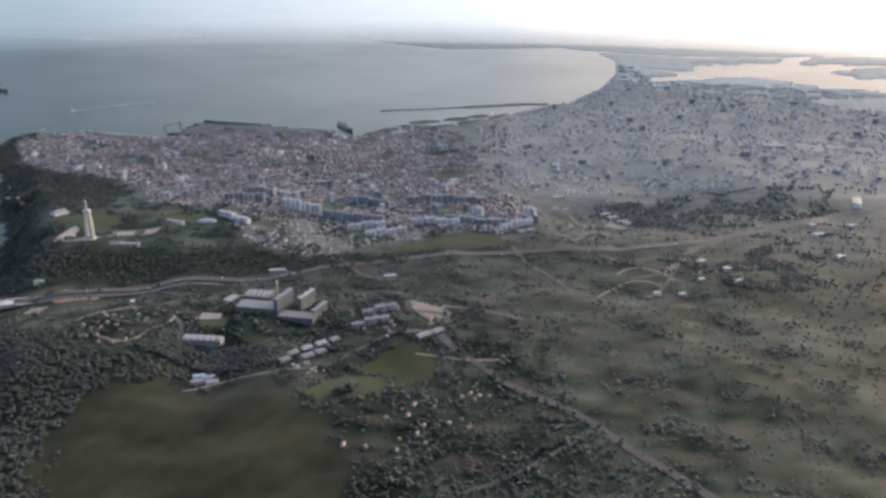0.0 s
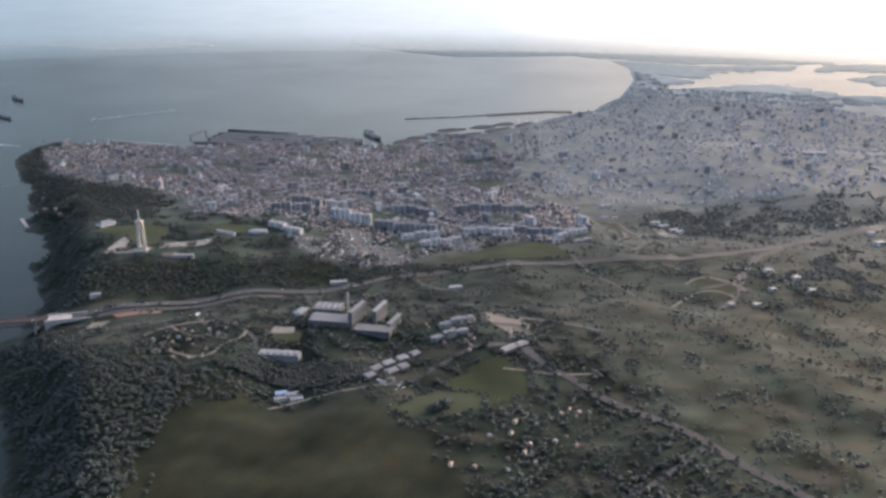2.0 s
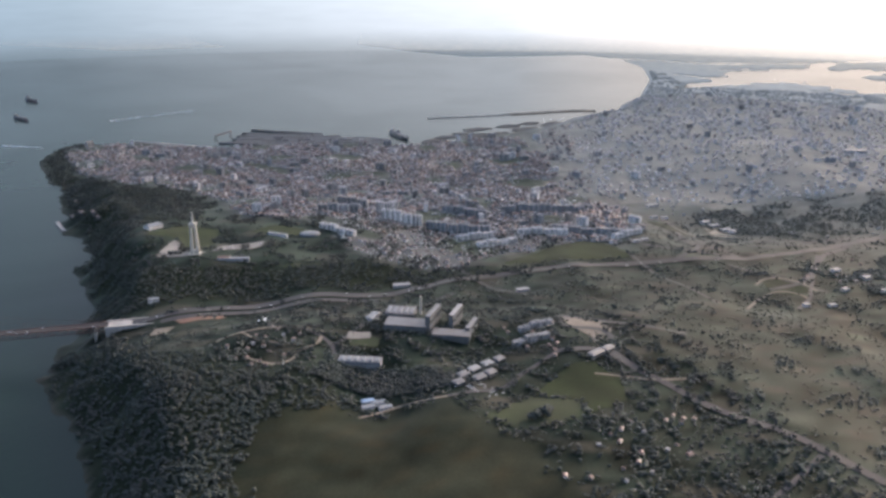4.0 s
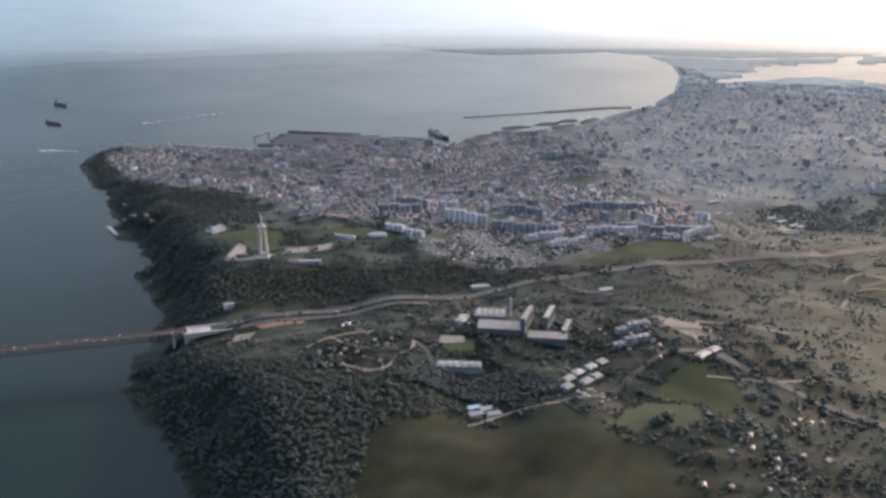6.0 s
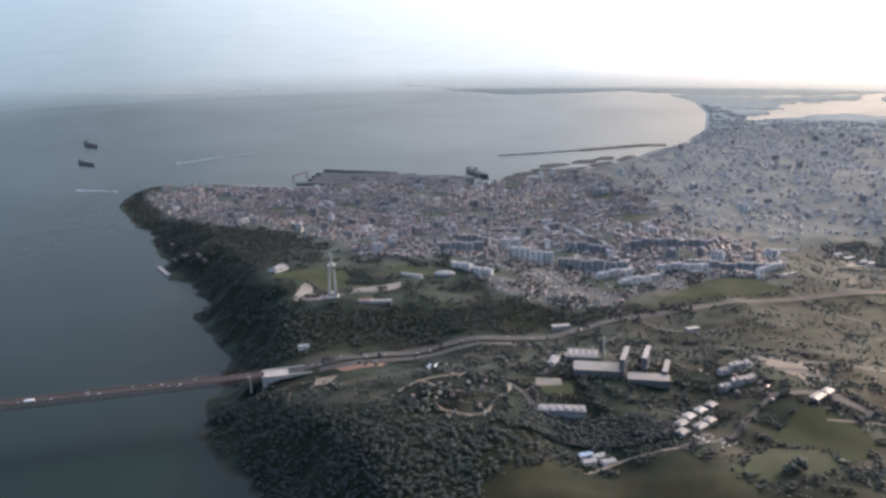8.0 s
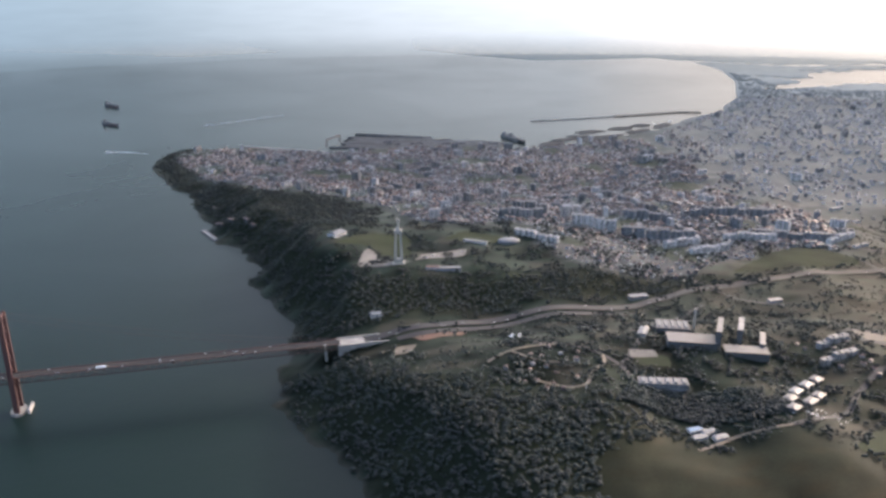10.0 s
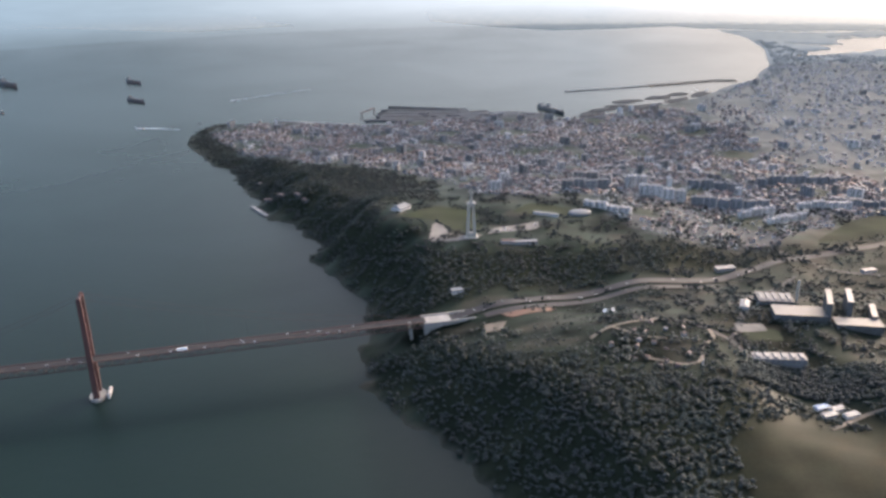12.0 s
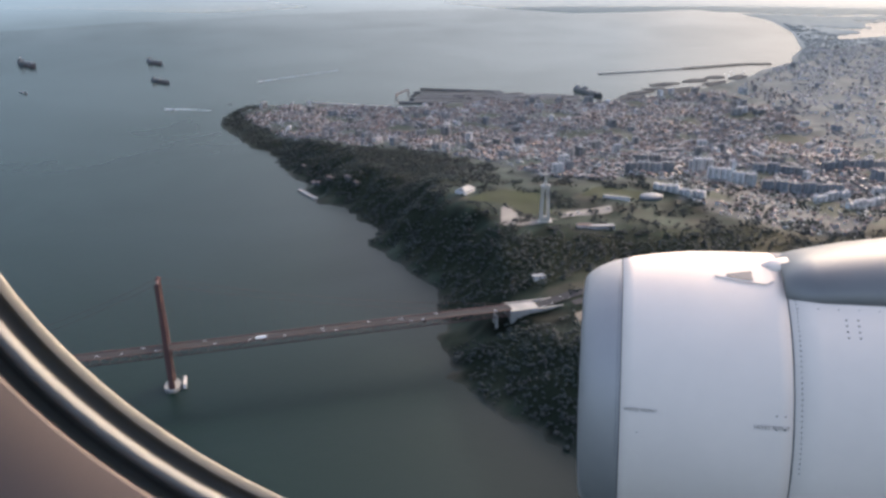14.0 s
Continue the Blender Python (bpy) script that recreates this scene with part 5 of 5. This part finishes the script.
EASTWOOD = [(136, 1055), (239, 1090), (351, 1090), (471, 1081), (420, 985), (314, 950), (236, 950), (190, 985)]
SOUTHWOOD = [(116, 800), (204, 830), (264, 838), (340, 890), (386, 893), (319, 746), (256, 742), (220, 800)]
BAYSHORE = [(40, 1640), (200, 1860), (230, 1940), (290, 2060), (360, 2320), (390, 2500), (430, 2420), (420, 2300), (480, 2180), (760, 2120), (920, 1980), (700, 1900), (450, 2040), (300, 2010), (240, 1880), (100, 1680)]
BELT = [(-245, 572), (-160, 574), (-135, 548), (-185, 540), (-215, 545), (-250, 552)]
NEARFIELD = [(-330, 680), (-322, 640), (-330, 590), (-300, 545), (-230, 535), (-150, 470), (-20, 450), (60, 520), (60, 640), (-60, 700), (-150, 745)]
mass("thicket", T_TREE, np.concatenate([open_places(BELT, 900, 86, 60, -3), open_places(NEARFIELD, 6500, 87, 34, 0.05), open_places([(-440, 760), (-380, 770), (-290, 770), (-240, 800), (-300, 905), (-400, 925), (-450, 900), (-500, 880)], 2200, 88, 40, 0.1)]), "dark thickets and garden trees between buildings", "trees")
mass("garden_trees", T_TREE, open_places([(-400, 925), (-300, 905), (-275, 850), (-235, 800), (-150, 790), (-95, 850), (-20, 862), (40, 890), (60, 960), (-150, 960), (-330, 980)], 2600, 89, 50, -0.1), "dark garden trees between the nearest houses", "trees")
mass("scrub", T_BUSH, np.concatenate([open_places(OPEN, 13000, 81, 60, -0.1), open_places(OPEN, 7000, 91, 35, 0.15)]), "patchy green scrub on dry ground", "scrub", M_SCRUB)
mass("copse", T_COPSE, np.concatenate([open_places(OPEN, 22000, 82, 75, 0.42), open_places(EASTWOOD, 2600, 93, 90, -0.4), open_places(SOUTHWOOD, 2400, 94, 70, 0.0)]), "scattered green copses among fields", "trees", M_SCRUB)
mass("town_trees", T_CLUMP, np.concatenate([open_places(TOWN, 4200, 83, 120, -0.1), open_places(SUBURB, 1500, 84, 130, 0.15), open_places(BAYSHORE, 2600, 95, 120, -0.5), open_places([(60, 1060), (700, 700), (1500, 900), (1600, 1800), (900, 1950), (400, 2050), (230, 1900)], 5200, 85, 160, 0.45)]), "grey-green clumps of trees among far houses", "trees", M_HAZE_LEAF)


# ---------------------------------------------------------------- the aircraft that carries the eye, where it stands at the end of the way
CABIN = look((-473.364, 143.156, 283.769), (-473.4276, 145.0081, 283.0158), -0.51)
F = 1.0 / 1446
M_COWL = mat("white_cowl_paint", (0.55, 0.465, 0.402), 0.8, (0.51, 0.435, 0.378), 1.5, 18.0, 0.03, spec=0.2)
M_LIP = mat("bare_metal_lip", (0.235, 0.22, 0.21), 0.5, (0.205, 0.195, 0.19), 2.0, 20.0, 0.04, metal=0.35)
M_PYLON = mat("grey_pylon_paint", (0.12, 0.114, 0.108), 0.34, (0.10, 0.096, 0.092), 1.5, 18.0, 0.04, metal=0.3)
M_SEAM = mat("dark_seam", (0.07, 0.07, 0.075), 0.6)
M_TRIM = mat("cabin_panel", (0.044, 0.030, 0.026), 0.8, (0.038, 0.026, 0.023), 6.0, 60.0, 0.06)
M_SEAL = mat("dark_rubber_seal", (0.06, 0.058, 0.05), 0.6)
M_RIM = mat("grey_window_rim", (0.105, 0.103, 0.098), 0.7, (0.09, 0.09, 0.085), 8.0, 60.0, 0.05)
M_CREAM = mat("cream_window_edge", (0.105, 0.097, 0.08), 0.65)

nac = tagged(new("engine_nacelle"), "white jet engine nacelle with a bare metal intake lip", "jet engine")
nac.matrix_world = CABIN
AX = Vector((math.cos(radians(12)), -0.03, math.sin(radians(12)))).normalized()     # towards the tail
OUT = Vector((math.sin(radians(12)), 0, -math.cos(radians(12))))                    # away from the cabin
UPW = OUT.cross(AX).normalized()
if UPW.y < 0:
    UPW = -UPW
HUB = Vector((1.2454 + 0.1247, -0.622, -2.9 - 0.587))


def cowl_at(s, r, an):
    """A point of the nacelle: s forward of the cowl joint, radius r, angle from the top towards the cabin."""
    return HUB - AX * s + UPW * (r * math.cos(an)) - OUT * (r * math.sin(an))


def cowl_radius(s):
    xs = (-1.2, -0.8, -0.3, 0.0, 0.2, 0.33, 0.46, 0.56, 0.64, 0.70, 0.74, 0.76)
    rs = (0.56, 0.60, 0.608, 0.605, 0.606, 0.603, 0.590, 0.573, 0.553, 0.528, 0.502, 0.478)
    return float(np.interp(s, xs, rs))


ANG = np.linspace(0, math.tau, 96, endpoint=False)


def cowl_piece(name, stops, material, label, extra=()):
    b = Build(material)
    rows = [[cowl_at(s, cowl_radius(s) + o, a) for a in ANG] for s, o in stops] + [[cowl_at(s, r, a) for a in ANG] for s, r in extra]
    b.rings(rows, close=False)
    return part(name, b, nac, label, smooth=True)


cowl_piece("inlet_lip", [(s, 0) for s in np.linspace(0.609, 0.76, 9)], M_LIP, "bare metal intake lip", extra=[(0.763, 0.465), (0.758, 0.452), (0.72, 0.438), (0.6, 0.435), (0.3, 0.44)])
cowl_piece("fan_cowl", [(0.0035, -0.006)] + [(s, 0) for s in np.linspace(0.0035, 0.604, 14)] + [(0.604, -0.006)], M_COWL, "white fan cowl")
cowl_piece("reverser_cowl", [(-1.2, 0)] + [(s, 0) for s in np.linspace(-1.1, -0.0035, 12)] + [(-0.0035, -0.006)], M_COWL, "white rear cowl")
cowl_piece("seam", [(0.611, -0.004), (0.602, -0.004)], M_SEAM, "dark joint behind the lip")
cowl_piece("seam", [(0.0085, -0.0045), (-0.0065, -0.0045)], M_SEAM, "dark joint between the cowls")

py = Build(M_PYLON)
rows = []
for s, h, w in ((0.006, -0.05, 0.30), (0.0, -0.012, 0.425), (-0.12, 0.02, 0.437), (-0.3, 0.055, 0.44), (-0.6, 0.10, 0.437), (-1.2, 0.14, 0.43)):
    c = cowl_at(s, cowl_radius(s) - 0.17, 0.0)
    rows.append([c + UPW * ((h + 0.17) * max(0.0, math.sin(e)) ** 0.8) - OUT * (w * math.cos(e)) + UPW * (-0.06 if math.sin(e) < 0 else 0) for e in np.linspace(-0.6, math.pi + 0.6, 24)])
py.rings(rows)
part("pylon", py, nac, "grey engine pylon fairing", smooth=True)

chine = Build(M_COWL)
chine.rings([[cowl_at(s, cowl_radius(s) + h * k, 0.40 + d * 0.8) for k, d in ((-0.3, -0.10 * w), (-0.3, 0.16 * w), (0.6, 0.10 * w), (1, 0), (0.8, -0.06 * w))] for s, h, w in ((0.07, 0.0, 0.1), (0.03, 0.02, 0.7), (-0.03, 0.03, 1.0), (-0.045, 0.0, 0.8))])
part("fairing", chine, nac, "small white fairing at the pylon's foot", smooth=True)
vent = Build(M_COWL, M_SEAM)
vent.rings([[cowl_at(s, cowl_radius(s) + o, 0.57 + w * q) for q, o in ((-1, -0.004), (1, -0.004), (1, 0.006), (-1, 0.006))] for s, w in ((0.25, 0.015), (0.16, 0.06), (0.07, 0.085), (0.04, 0.05))])
vent.rings([[cowl_at(s, cowl_radius(s) + o, 0.575 + w * q) for q, o in ((-1, 0.0), (1, 0.0), (1, 0.008), (-1, 0.008))] for s, w in ((0.21, 0.012), (0.14, 0.045), (0.115, 0.052))], slot=1)
part("vent", vent, nac, "dark triangular vent scoop")


def rivets(places):
    b = Build(M_SEAM)
    for s, an, r in places:
        ring = []
        for e in np.linspace(0, math.tau, 6, endpoint=False):
            ring.append(cowl_at(s + r * math.cos(e), cowl_radius(s) + 0.0015, an + r / 0.6 * math.sin(e)))
        b.add([tuple(p) for p in ring], [tuple(range(6))])
    tagged(part("rivet_row", b, nac), kind="stuff")


rivets([(0.619, a, 0.003) for a in np.arange(0.5, 1.9, 0.022)])
rivets([(-0.025, a, 0.0033) for a in np.arange(0.4, 1.9, 0.032)])
rivets([(-0.19 - 0.04 * i, 0.92 + 0.04 * j, 0.0042) for i in (0, 1) for j in (0, 1, 2, 3)])
rivets([(-0.03 - 0.07 * i, 0.845, 0.003) for i in range(12)])
rivets([(0.03 + 0.03 * i, a, 0.0035) for i in (0, 1) for a in (1.53, 1.61)] + [(0.54, 1.70, 0.003)])


def marking(s, an, size):
    cu = bpy.data.curves.new("hoist_marking", "FONT")
    cu.body, cu.size, cu.align_x, cu.align_y = "HOIST POINT", size, "CENTER", "CENTER"
    cu.materials.append(M_SEAM)
    ob = new("hoist_marking", cu)
    ob.parent = nac
    nrm = (UPW * math.cos(an) - OUT * math.sin(an)).normalized()
    x = (cowl_at(s - 0.03, cowl_radius(s - 0.03), an) - cowl_at(s + 0.03, cowl_radius(s + 0.03), an)).normalized()
    nrm = (nrm - x * nrm.dot(x)).normalized()
    y = nrm.cross(x).normalized()
    ob.matrix_local = Matrix.Translation(cowl_at(s, cowl_radius(s) + 0.005, an)) @ Matrix((x, y, nrm)).transposed().to_4x4()
    tagged(ob, "small grey lettering on the cowl")


marking(0.53, 1.555, 0.020)
marking(0.075, 1.60, 0.020)

win = tagged(new("cabin_window"), "rounded aircraft cabin window surround with a grey rim", "window")
win.matrix_world = CABIN


def oval(k, d):
    """An oval round the window's middle, k times the pane's size, d ahead."""
    return [((1200 + 1391 * k * math.cos(a) - 784) * F * d, (441 + 50 - 1087 * k * math.sin(a)) * F * d, -d) for a in np.linspace(0, math.tau, 160, endpoint=False)]


for name, prof, m, lab in (("pane_edge", ((0.992, 0.132), (0.996, 0.1305), (1.008, 0.130)), M_CREAM, "cream edge of the pane"),
                           ("seal", ((1.008, 0.130), (1.020, 0.134), (1.033, 0.128)), M_SEAL, "dark rubber seal"),
                           ("rim", ((1.033, 0.128), (1.036, 0.122), (1.046, 0.118), (1.056, 0.119), (1.062, 0.122)), M_RIM, "glossy grey rim"),
                           ("gap", ((1.062, 0.122), (1.072, 0.126), (1.083, 0.118)), M_SEAL, "dark recess round the rim"),
                           ("trim_edge", ((1.083, 0.118), (1.086, 0.114), (1.090, 0.113)), M_TRIM, ""),
                           ("side_panel", ((1.090, 0.113), (1.15, 0.109), (1.3, 0.104), (1.6, 0.100)), M_TRIM, "brownish cabin side panel")):
    b = Build(m)
    b.rings([oval(k, d) for k, d in prof], close=False)
    part(name, b, win, lab, smooth=True)
